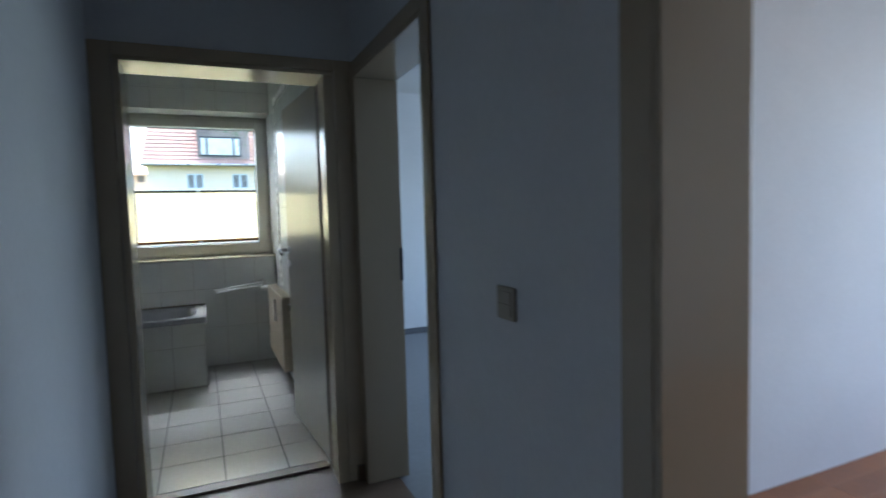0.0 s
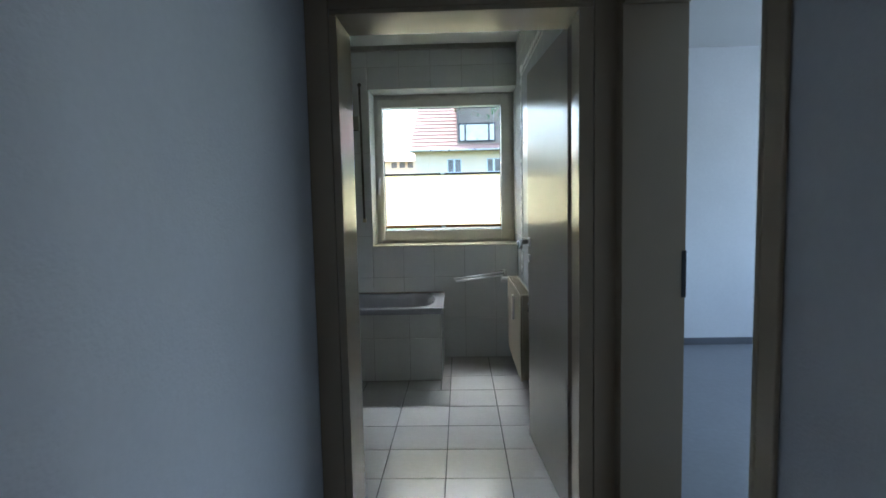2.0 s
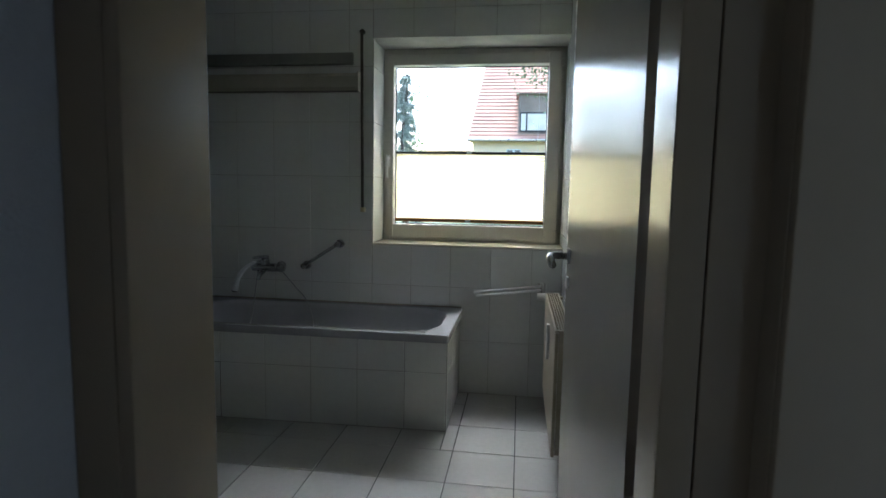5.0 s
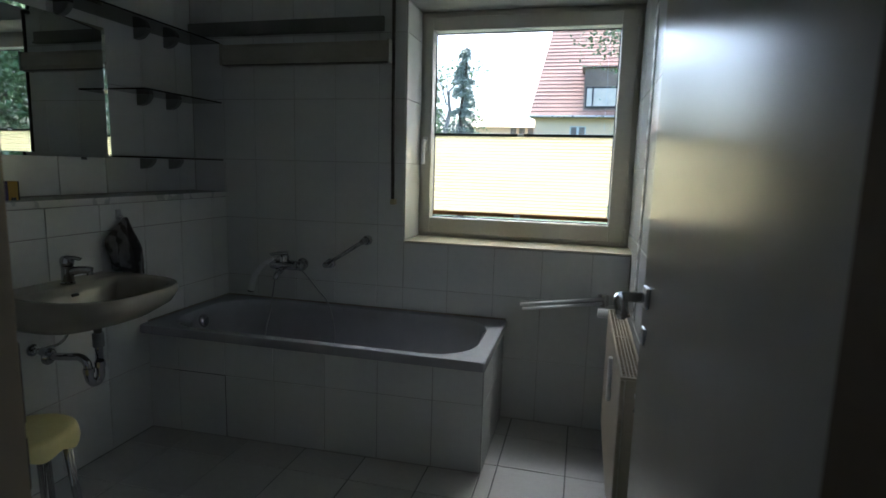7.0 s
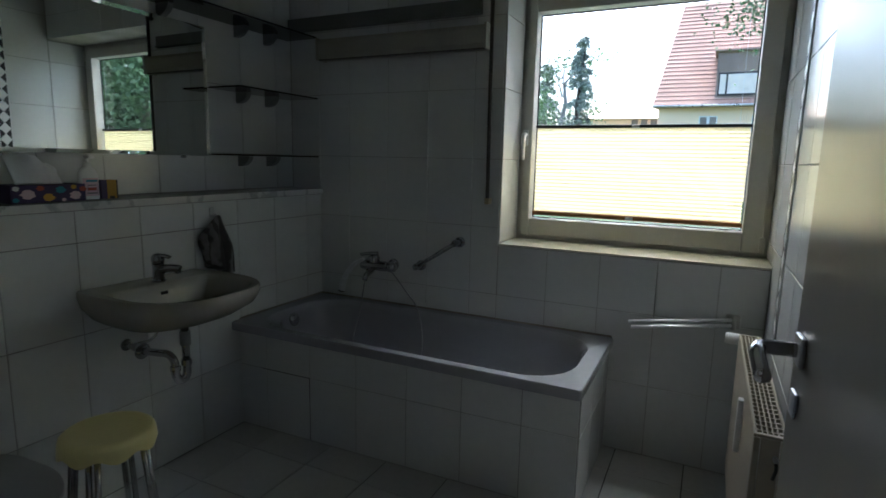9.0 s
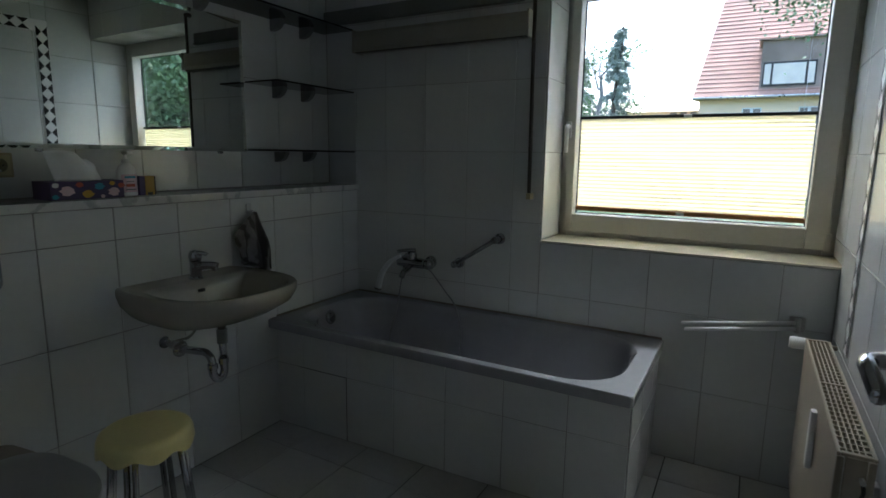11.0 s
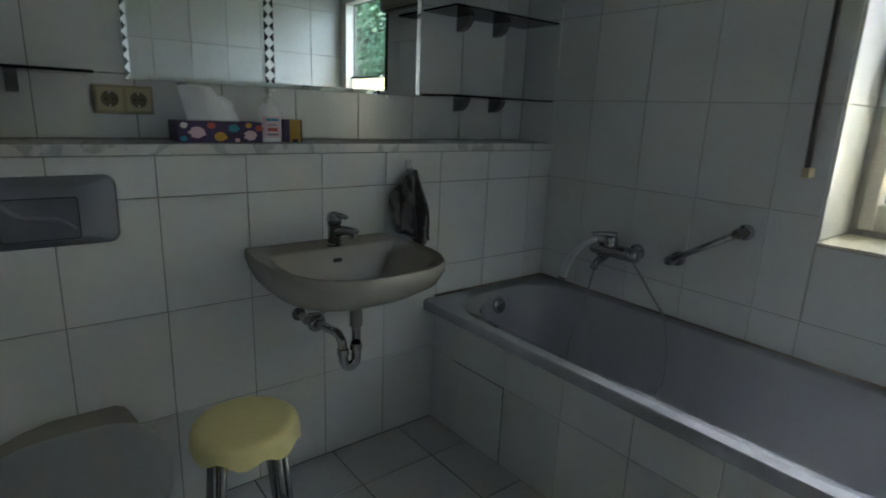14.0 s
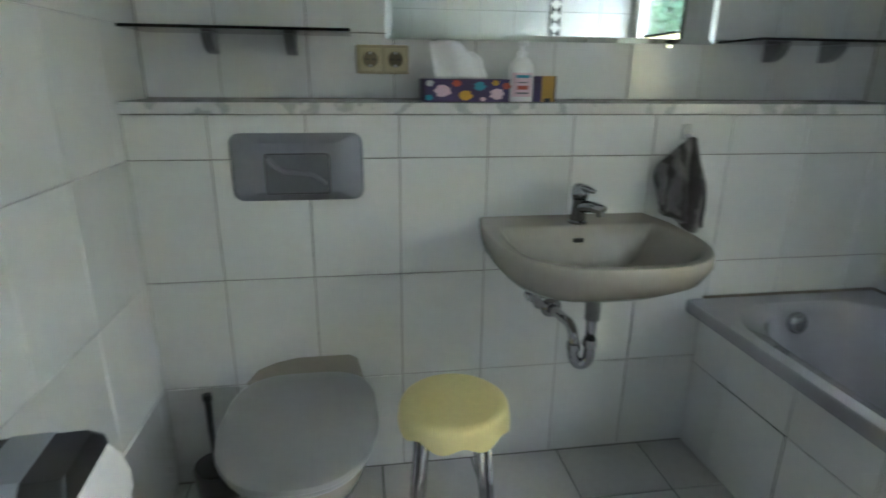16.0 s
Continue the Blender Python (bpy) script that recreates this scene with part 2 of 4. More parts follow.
def lathe(profile, seg=24, bm=None):
    """A body of revolution round z from (radius, height) pairs."""
    bm = bm or bmesh.new()
    rings = []
    for r, z in profile:
        rings.append([bm.verts.new((r * math.cos(a * math.tau / seg), r * math.sin(a * math.tau / seg), z)) for a in range(seg)])
    for a, b in zip(rings, rings[1:]):
        for i in range(seg):
            bm.faces.new((a[i], a[(i + 1) % seg], b[(i + 1) % seg], b[i]))
    bm.faces.new(list(reversed(rings[0])))
    bm.faces.new(rings[-1])
    return bm


def tube(points, r, seg=10, bm=None, taper=1.0):
    """A round tube along a smooth line through the points."""
    bm = bm or bmesh.new()
    pts = [Vector(p) for p in points]
    rings = []
    side = None
    for i, p in enumerate(pts):
        d = (pts[min(i + 1, len(pts) - 1)] - pts[max(i - 1, 0)]).normalized()
        if side is None:
            side = d.orthogonal().normalized()
        side = (side - d * side.dot(d)).normalized()
        up = d.cross(side)
        rr = r * (1 + (taper - 1) * i / max(1, len(pts) - 1))
        rings.append([bm.verts.new(p + rr * (math.cos(a * math.tau / seg) * side + math.sin(a * math.tau / seg) * up)) for a in range(seg)])
    for a, b in zip(rings, rings[1:]):
        for i in range(seg):
            bm.faces.new((a[i], a[(i + 1) % seg], b[(i + 1) % seg], b[i]))
    bm.faces.new(list(reversed(rings[0])))
    bm.faces.new(rings[-1])
    return bm


def bend(points, steps=6):
    """A Catmull-Rom line through the points."""
    p = [Vector(q) for q in points]
    p = [2 * p[0] - p[1], *p, 2 * p[-1] - p[-2]]
    out = []
    for i in range(1, len(p) - 2):
        for k in range(steps):
            t = k / steps
            out.append(0.5 * ((2 * p[i]) + (p[i + 1] - p[i - 1]) * t + (2 * p[i - 1] - 5 * p[i] + 4 * p[i + 1] - p[i + 2]) * t * t + (3 * p[i] - p[i - 1] - 3 * p[i + 1] + p[i + 2]) * t ** 3))
    return out + [p[-2]]


def loft(rings, bm=None, close_first=True, close_last=True):
    bm = bm or bmesh.new()
    vs = [[bm.verts.new(p) for p in ring] for ring in rings]
    k = len(vs[0])
    for a, b in zip(vs, vs[1:]):
        for i in range(k):
            bm.faces.new((a[i], a[(i + 1) % k], b[(i + 1) % k], b[i]))
    if close_first:
        bm.faces.new(list(reversed(vs[0])))
    if close_last:
        bm.faces.new(vs[-1])
    return bm


def round_rect(x0, y0, x1, y1, r, z, seg=6):
    out = []
    for cx, cy, a0 in ((x1 - r, y0 + r, -90), (x1 - r, y1 - r, 0), (x0 + r, y1 - r, 90), (x0 + r, y0 + r, 180)):
        for k in range(seg + 1):
            a = radians(a0 + 90 * k / seg)
            out.append((cx + r * math.cos(a), cy + r * math.sin(a), z))
    return out


def slab(name, origin, u, n, u0, u1, v0, v1, depth, material, holes=(), kind="structure", label=""):
    """A wall panel: its face spans u and z at origin, and it is depth thick against the normal n. holes: (u0, u1, v0, v1) right through it."""
    us = sorted({u0, u1, *[h for q in holes for h in q[:2]]})
    vs = sorted({v0, v1, *[h for q in holes for h in q[2:]]})
    U, N, Z, O = Vector(u), Vector(n), Vector((0, 0, 1)), Vector(origin)
    solid = {}
    for i in range(len(us) - 1):
        for k in range(len(vs) - 1):
            a, b = (us[i] + us[i + 1]) / 2, (vs[k] + vs[k + 1]) / 2
            solid[i, k] = not any(q[0] < a < q[1] and q[2] < b < q[3] for q in holes)
    bm, made = bmesh.new(), {}

    def vert(i, k, d):
        if (i, k, d) not in made:
            made[i, k, d] = bm.verts.new(O + us[i] * U + vs[k] * Z - d * depth * N)
        return made[i, k, d]
    for (i, k), full in solid.items():
        if not full:
            continue
        for d in (0, 1):
            bm.faces.new([vert(*c, d) for c in ((i, k), (i + 1, k), (i + 1, k + 1), (i, k + 1))])
        for di, dk, a, b in ((-1, 0, (i, k), (i, k + 1)), (1, 0, (i + 1, k), (i + 1, k + 1)), (0, -1, (i, k), (i + 1, k)), (0, 1, (i, k + 1), (i + 1, k + 1))):
            if not solid.get((i + di, k + dk), False):
                bm.faces.new((vert(*a, 0), vert(*b, 0), vert(*b, 1), vert(*a, 1)))
    return tagged(new(name, mesh_of(bm, name, material)), label, kind=kind)


_tiles = {}


def tile_mesh(w, h, material, t=0.004):
    key = (round(w, 3), round(h, 3), material.name)
    if key not in _tiles:
        b, c = 0.0012, 0.0012
        bm = bmesh.new()
        low = [bm.verts.new((x, y, 0)) for x, y in ((0, 0), (w, 0), (w, h), (0, h))]
        mid = [bm.verts.new((x, y, t - c)) for x, y in ((0, 0), (w, 0), (w, h), (0, h))]
        top = [bm.verts.new((x, y, t)) for x, y in ((b, b), (w - b, b), (w - b, h - b), (b, h - b))]
        for a, q in ((low, mid), (mid, top)):
            for i in range(4):
                bm.faces.new((a[i], a[(i + 1) % 4], q[(i + 1) % 4], q[i]))
        bm.faces.new(top)
        _tiles[key] = mesh_of(bm, "tile", material)
    return _tiles[key]


def tiling(parent, origin, u, v, us, vs, material, holes=(), gap=0.003, name="tile"):
    """Lays single tiles between the joint lines us and vs, with the holes left open; origin lies on the backing."""
    U, V, O = Vector(u), Vector(v), Vector(origin)
    N = U.cross(V)
    for i in range(len(us) - 1):
        for k in range(len(vs) - 1):
            cells = [(us[i], us[i + 1], vs[k], vs[k + 1])]
            for q in holes:
                cut = []
                for c in cells:
                    if c[1] <= q[0] or c[0] >= q[1] or c[3] <= q[2] or c[2] >= q[3]:
                        cut.append(c)
                        continue
                    lo, hi = max(c[0], q[0]), min(c[1], q[1])
                    cut += [p for p in ((c[0], lo, c[2], c[3]), (hi, c[1], c[2], c[3]), (lo, hi, c[2], max(c[2], q[2])), (lo, hi, min(c[3], q[3]), c[3]))]
                cells = [c for c in cut if c[1] - c[0] > 0.012 and c[3] - c[2] > 0.012]
            for c in cells:
                w, h = c[1] - c[0] - gap, c[3] - c[2] - gap
                ob = new(name, tile_mesh(w, h, material))
                ob.parent = parent
                p = O + (c[0] + gap / 2) * U + (c[2] + gap / 2) * V + N * random.uniform(-0.0004, 0.0004)
                m = Matrix((U, V, N)).transposed().to_4x4()
                m.translation = p
                ob.matrix_basis = m


def steps(a, b, size, start):
    """Joint lines between a and b, size apart, one of them at start."""
    k = math.ceil((a - start) / size + 1e-6)
    out = [a]
    while start + k * size < b - 0.01:
        if start + k * size > a + 0.01:
            out.append(start + k * size)
        k += 1
    return out + [b]


X, Y, Z = Vector((1, 0, 0)), Vector((0, 1, 0)), Vector((0, 0, 1))

# ---- the setting ----
TOP = 2.52
WIN = (-0.597, 0.5895, 0.923, 2.19)
HEAD = 1.905
DOOR = (-0.303, 0.572, -0.1, HEAD + 0.018)
wall_window = slab("wall_window", (0, 5.304, 0), X, -Y, -2.1, 0.59, -0.1, TOP + 0.1, 0.40, PALE_GROUT, [WIN])
wall_front = slab("wall_front", (0, 2.72, 0), X, -Y, -2.1, 0.657, -0.1, TOP + 0.1, 0.236, HALL_PAINT, [DOOR])
wall_right = slab("wall_right", (0.589, 0, 0), Y, -X, 2.96, 5.704, -0.1, TOP + 0.1, 0.286, PALE_GROUT)
wall_mirror = slab("wall_mirror", (-1.909, 0, 0), Y, X, 2.956, 5.304, -0.1, TOP + 0.1, 0.19, GROUT)
wall_ledge = slab("wall_ledge", (-1.704, 0, 0), Y, X, 2.956, 5.304, -0.1, 1.132, 0.2, GROUT)
hall_wall_right = slab("hall_wall_right", (0.657, 0, 0), Y, -X, -1.6, 2.72, -0.1, TOP + 0.1, 0.191, HALL_PAINT, [(1.822, 2.66, -0.1, HEAD), (0.0, 0.862, -0.1, HEAD)])
hall_wall_corner = slab("hall_wall_corner", (0.661, 0, 0), Y, -X, 2.724, 2.956, -0.1, TOP + 0.1, 0.209, HALL_PAINT)
hall_wall_left = slab("hall_wall_left", (-0.385, 0, 0), Y, X, -1.6, 2.716, -0.1, TOP + 0.1, 0.178, HALL_PAINT)
hall_wall_back = slab("hall_wall_back", (0, -1.6, 0), X, Y, -0.563, 0.875, -0.1, TOP + 0.1, 0.14, HALL_PAINT)
room_wall_far = slab("room_wall_far", (0, 5.6, 0), X, -Y, 0.88, 4.3, -0.1, TOP + 0.1, 0.14, PAINT)
# both window openings are unseen, their places chosen for the added lamps
room_wall_side = slab("room_wall_side", (4.3, 0, 0), Y, -X, -1.74, 5.74, -0.1, TOP + 0.1, 0.3, PAINT, [(2.75, 4.95, 0.85, 2.2), (-0.9, 1.2, 0.6, 2.2)])
room_wall_between = slab("room_wall_between", (0, 1.79, 0), X, -Y, 0.877, 4.297, -0.1, TOP + 0.1, 0.07, PAINT)
room_wall_back = slab("room_wall_back", (0, -1.6, 0), X, Y, 0.877, 4.297, -0.1, TOP + 0.1, 0.14, PAINT)


def flat(name, x0, y0, x1, y1, z0, z1, material):
    return tagged(part(name, box(x0, y0, z0, x1, y1, z1), material), kind="structure")


floor_bath = flat("floor_bath", -2.1, 2.95, 0.875, 5.7, -0.12, -0.004, FLOOR_GROUT)
floor_hall = flat("floor_hall", -0.563, -1.74, 0.80, 2.948, -0.12, 0.0, HALL_FLOOR)
floor_room = flat("floor_room", 0.80, 1.88, 4.6, 5.74, -0.12, 0.0, VINYL)
floor_wood = flat("floor_wood", 0.80, -1.74, 4.6, 1.88, -0.12, -0.004, GROUT)
ceiling = flat("ceiling", -2.1, -1.74, 4.6, 5.7, TOP, TOP + 0.15, CEIL)
threshold = flat("threshold", -0.284, 2.9, 0.516, 2.968, 0.0005, 0.012, HALL_FLOOR)
ceiling_trim = flat("trim", -0.78, 5.262, 0.584, 5.2995, TOP - 0.036, TOP - 0.002, mat("grey_beige_strip", (0.44, 0.42, 0.36), 0.5, vary=0.08))
hall_skirting = flat("baseboard", 0.612, 2.688, 0.655, 2.7065, 0.0, 0.075, mat("brown_skirting", (0.12, 0.075, 0.04), 0.5, vary=0.15))
baseboard = flat("baseboard", 0.878, 5.585, 4.298, 5.598, 0, 0.06, SKIRT)

# door frames: a steel lining with a narrow casing on the hall side
def door_frame(name, along, a0, a1, top, face, deep, out, w=0.05):
    """along: 'x' or 'y'; the opening from a0 to a1; face: the hall face; deep: the lining's depth; out: +1 or -1 towards the hall."""
    bm = bmesh.new()
    c, t = 0.012, 0.018
    f0, f1 = sorted((face + out * c, face - out * deep))
    g0, g1 = sorted((face + out * c, face + out * 0.001))
    def put(p0, p1, q0, q1, z0, z1):
        if along == "x":
            box(p0, q0, z0, p1, q1, z1, 0.004, 2, bm)
        else:
            box(q0, p0, z0, q1, p1, z1, 0.004, 2, bm)
    put(a0 + 0.0005, a0 + t, f0, f1, 0, top - t)
    put(a1 - t, a1 - 0.0005, f0, f1, 0, top - t)
    put(a0 + 0.0005, a1 - 0.0005, f0, f1, top - t, top - 0.0005)
    h = min(w, 0.06)
    put(a0 - w, a0, g0, g1, 0, top + h)
    put(a1, a1 + w, g0, g1, 0, top + h)
    put(a0, a1, g0, g1, top, top + h)
    return tagged(part(name, bm, FRAME_PAINT, auto=40), kind="structure")


_bm = bmesh.new()
for b in ((-0.3025, 2.708, 0, -0.275, 2.945, HEAD - 0.0005), (0.522, 2.708, 0, 0.5715, 2.832, HEAD - 0.0005), (-0.3025, 2.708, HEAD, 0.5715, 2.945, HEAD + 0.0175), (-0.383, 2.708, 0, -0.3035, 2.7195, HEAD + 0.07), (0.5725, 2.708, 0, 0.656, 2.7195, HEAD + 0.07), (-0.3035, 2.709, HEAD + 0.0185, 0.5725, 2.7195, HEAD + 0.07)):
    box(*b, 0.004, 2, _bm)
door_1 = tagged(part("door_1", _bm, FRAME_PAINT, auto=40), kind="structure")
part("inner_casing", box(-0.383, 2.9605, 0, -0.33, 2.986, HEAD + 0.06, 0.004), FRAME_PAINT, door_1)
for z0, z1 in ((0.905, 0.975), (0.995, 1.1)):
    part("strike_plate", box(-0.3305, 2.966, z0, -0.3275, 2.985, z1, 0.001), BROWN_ROD, door_1, "dark brown strike plate")
door_2 = door_frame("door_2", "y", 1.822, 2.66, HEAD, 0.657, 0.195, -1, 0.058)
door_3 = door_frame("door_3", "y", 0.0, 0.862, HEAD, 0.657, 0.195, -1, 0.075)
# dark strip fills the gap between lining and leaf, its shade in the colour
part("hinge_gap_shade", box(0.53, 2.8325, 0.0, 0.5715, 2.945, HEAD - 0.002), mat("gap_shade_brown", (0.085, 0.062, 0.036), 0.9, vary=0.1, spec=0.15), door_1, "dark brown strip standing for the shaded hinge gap")
part("strike_plate", box(0.838, 2.637, 0.955, 0.8525, 2.6415, 1.108, 0.001), BLACK_PLASTIC, door_2, "dark steel strike plate")

# ---- window with its pleated blind ----
def window_unit():
    x0, x1, z0, z1 = WIN
    win = tagged(new("window_1"), "cream plastic tilt window set deep in the tiled wall", "window", kind="structure")
    yf = 5.575
    bm = bmesh.new()
    w = 0.045
    for a in ((x0, z0, x0 + w, z1), (x1 - w, z0, x1, z1), (x0 + w, z0, x1 - w, z0 + w), (x0 + w, z1 - w, x1 - w, z1)):
        box(a[0] + 0.0005, yf, a[1] + 0.0005, a[2] - 0.0005, yf + 0.08, a[3] - 0.0005, 0.004, 2, bm)
    part("window_frame", bm, UPVC, win, auto=40)
    s0, s1, t0, t1 = x0 + 0.028, x1 - 0.028, z0 + 0.032, z1 - 0.032
    g0, g1, h0, h1 = -0.527, 0.478, 1.045, 2.085
    bm = bmesh.new()
    for a in ((s0, t0, g0, t1), (g1, t0, s1, t1), (g0, t0, g1, h0), (g0, h1, g1, t1)):
        box(a[0], yf - 0.02, a[1], a[2], yf + 0.056, a[3], 0.006, 3, bm)
    part("sash", bm, UPVC, win, "cream plastic opening sash", auto=40)
    bm = bmesh.new()
    for a in ((g0 - .002, h0, g0 + 0.005, h1), (g1 - 0.005, h0, g1 + .002, h1), (g0, h0 - .002, g1, h0 + 0.005), (g0, h1 - 0.005, g1, h1 + .002)):
        box(a[0], yf + 0.052, a[1], a[2], yf + 0.06, a[3], 0.001, 1, bm)
    part("glazing_seal", bm, SEAL, win)
    pane = part("pane", box(g0 - 0.004, yf + 0.06, h0 - 0.004, g1 + 0.004, yf + 0.066, h1 + 0.004), PANE, win)
    pane.visible_shadow = False
    h = part("window_handle", box(-0.575, yf - 0.032, 1.425, -0.546, yf - 0.0205, 1.505, 0.004), WHITE_PLASTIC, win, "white window handle turned down", auto=40)
    part("lever", tube(bend([(-0.56, yf - 0.03, 1.48), (-0.56, yf - 0.058, 1.478), (-0.56, yf - 0.064, 1.45), (-0.562, yf - 0.058, 1.352)]), 0.0115, 10), WHITE_PLASTIC, h, smooth=True)
    part("hinge", box(0.548, yf - 0.03, 0.955, 0.57, yf - 0.002, 1.03, 0.005), UPVC, win, auto=40)
    part("hinge", box(0.548, yf - 0.03, 2.07, 0.57, yf - 0.002, 2.14, 0.005), UPVC, win, auto=40)
    return win


window_unit()


def pleated_blind():
    x0, x1, z0, z1, y = -0.523, 0.474, 1.062, 1.532, 5.612
    th = thing("pleated_blind", (0, y, z0), "yellow pleated blind covering the lower half of the window", "blind")
    bm = bmesh.new()
    n, a = 24, 0.0024
    rows = []
    for k in range(2 * n + 1):
        z = 0.022 + (z1 - z0 - 0.034) * k / (2 * n)
        rows.append([bm.verts.new((x, a * (1 if k % 2 else -1) + 0.0006 * math.sin(k * 3 + x * 9), z)) for x in (x0 + 0.006, (x0 + x1) / 2, x1 - 0.006)])
    for r, q in zip(rows, rows[1:]):
        for i in range(2):
            bm.faces.new((r[i], r[i + 1], q[i + 1], q[i]))
    part("cloth", bm, BLIND, th, "yellow pleated translucent cloth")
    part("bottom_rail", box(x0, -0.011, 0.0, x1, 0.011, 0.022, 0.003), mat("amber_rail", (0.30, 0.12, 0.02), 0.4), th, "amber brown bottom rail", auto=40)
    part("top_rail", box(x0, -0.011, z1 - z0 - 0.014, x1, 0.011, z1 - z0, 0.003), SEAL, th, "dark top rail", auto=40)
    part("tab", box(-0.04, -0.018, 0.004, -0.005, -0.0115, 0.016, 0.002), WHITE_PLASTIC, th)
    part("tab", box(-0.04, -0.018, z1 - z0 - 0.016, -0.005, -0.0115, z1 - z0 - 0.001, 0.002), WHITE_PLASTIC, th)
    for x in (x0 + 0.05, x1 - 0.05):
        part("cord", tube([(x, 0.010, z1 - z0), (x, 0.010, 2.08 - z0)], 0.0007, 6), WHITE_PLASTIC, th)


pleated_blind()
sill = tagged(part("window_sill", box(WIN[0] + 0.001, 5.292, 0.926, WIN[1] + 0.009, 5.575, 0.9365, 0.003), mat("cream_sill_tile", (0.66, 0.62, 0.5), 0.2, vary=0.06, grain=7), auto=40), kind="structure")


# ---- bathroom door leaf, opened against the side wall ----
def door_leaf():
    th = thing("door_leaf", (0.552, 2.95, 0), "pale beige lacquered flush door standing wide open", "door", rz=4.0)
    part("panel", box(-0.017, 0.0, 0.008, 0.017, 0.805, 1.93, 0.004, 2), LEAF_PAINT, th, auto=40)
    for z in (0.25, 1.72):
        part("hinge", lathe([(0.008, z), (0.008, z + 0.09)], 12), STEEL, th, smooth=False)
    for sx in (-1, 1):
        h = part("rosette", box(sx * 0.0172 - (0.008 if sx < 0 else 0), 0.733, 1.043, sx * 0.0172 + (0.008 if sx > 0 else 0), 0.777, 1.089, 0.003), STEEL, th, "brushed metal handle plate", auto=40)
        if sx < 0:
            part("lever", tube(bend([(-0.024, 0.755, 1.065), (-0.062, 0.755, 1.065), (-0.078, 0.745, 1.065), (-0.082, 0.715, 1.062), (-0.08, 0.667, 1.045)]), 0.0115, 12), CHROME, h, "curved chrome lever", smooth=True)
        part("keyhole_plate", box(sx * 0.0172 - (0.006 if sx < 0 else 0), 0.738, 0.96, sx * 0.0172 + (0.006 if sx > 0 else 0), 0.772, 1.0, 0.003), STEEL, th, auto=40)
    part("lock_plate", box(-0.009, 0.8045, 0.86, 0.009, 0.8075, 1.08, 0.001), STEEL, th)


door_leaf()


# ---- bathtub ----
def bathtub():
    th = thing("bathtub", (-1.70, 4.598, 0), "grey enamel bathtub with a tiled apron along the wall", "bathtub")
    L, W, z = 1.69, 0.70, 0.545

    def skew(ring, by=0.01):
        """The front runs slightly askew to the wall behind."""
        return [(p[0], p[1] + by * p[0] / L * (1 - p[1] / W), p[2]) for p in ring]

    rings = [round_rect(0.004, 0.004, L - 0.004, W, 0.012, z - 0.042), round_rect(0.0, 0.0, L, W, 0.014, z - 0.036), round_rect(0, 0, L, W, 0.014, z - 0.006), round_rect(0.004, 0.004, L - 0.004, W - 0.002, 0.014, z)]
    # inside the rim: inset at the foot end, at the head end and along the front and back, depth, corner radius
    for foot, head, front, back, d, r in ((0, 0, 0, 0, 0.0, 0.2), (0.01, 0.007, 0.012, 0.008, 0.006, 0.2), (0.025, 0.022, 0.085, 0.02, 0.035, 0.19), (0.06, 0.055, 0.1, 0.048, 0.18, 0.17), (0.085, 0.1, 0.115, 0.068, 0.32, 0.14), (0.12, 0.17, 0.14, 0.096, 0.39, 0.11), (0.2, 0.34, 0.2, 0.16, 0.41, 0.06)):
        rings.append(round_rect(0.065 + foot, 0.042 + front, L - 0.07 - head, W - 0.05 - back, r, z - d))
    part("basin", loft([skew(r) for r in rings], close_first=False), TUB, th, "grey mauve enamel basin", auto=35)
    o = lathe([(0.034, 0), (0.036, 0.004), (0.03, 0.012), (0.02, 0.016), (0.001, 0.017)], 24)
    bmesh.ops.transform(o, matrix=pose(0.104, 0.33, 0.487, 0, 76, 0), verts=o.verts)
    part("overflow_knob", o, CHROME, th, "round chrome overflow knob", smooth=True)
    tilt = math.atan2(0.05, L)
    lead = Vector((math.cos(tilt), math.sin(tilt), 0))
    long = (L - 0.02) / math.cos(tilt)
    shape = [(0.0015, 0.060), (L - 0.02, 0.060 + math.tan(tilt) * (L - 0.0215)), (L - 0.02, W - 0.002), (L - 0.05, W - 0.002), (L - 0.05, 0.13), (0.0015, 0.075)]
    apron = part("apron", loft([[(x, y, h) for x, y in shape] for h in (0.0, z - 0.045)]), GROUT, th)
    tiling(apron, (0, 0.060, 0), lead, Z, steps(0.003, long - 0.001, 0.256, 0.422), [0.003, 0.315, z - 0.045], TILE)
    tiling(apron, (L - 0.02, 0, 0), Y, Z, [0.060 + 0.05, 0.32, 0.56, W - 0.003], [0.003, 0.315, z - 0.045], TILE)
    # the loose access tile has open joints
    turn = pose(0, 0.060, 0, 0, 0, math.degrees(tilt))
    for a0, h0, a1, h1 in ((0.14, 0.3135, 0.4235, 0.3165), (0.4205, 0.004, 0.4235, 0.3135)):
        crack = box(a0, -0.0042, h0, a1, -0.0002, h1)
        bmesh.ops.transform(crack, matrix=turn, verts=crack.verts)
        part("open_joint", crack, FLOOR_GROUT, apron)
    # aged sealant along the two walls
    seal = mat("aged_sealant", (0.27, 0.24, 0.195), 0.6, vary=0.3, grain=25)
    part("sealant", tube([(0.004, W - 0.004, z + 0.002), (L - 0.01, W - 0.004, z + 0.002)], 0.006, 8), seal, th, "brown aged sealant joint", smooth=True)
    part("sealant", tube([(0.003, 0.06, z + 0.002), (0.003, W - 0.004, z + 0.002)], 0.006, 8), seal, th, "brown aged sealant joint", smooth=True)
    return th


bathtub()


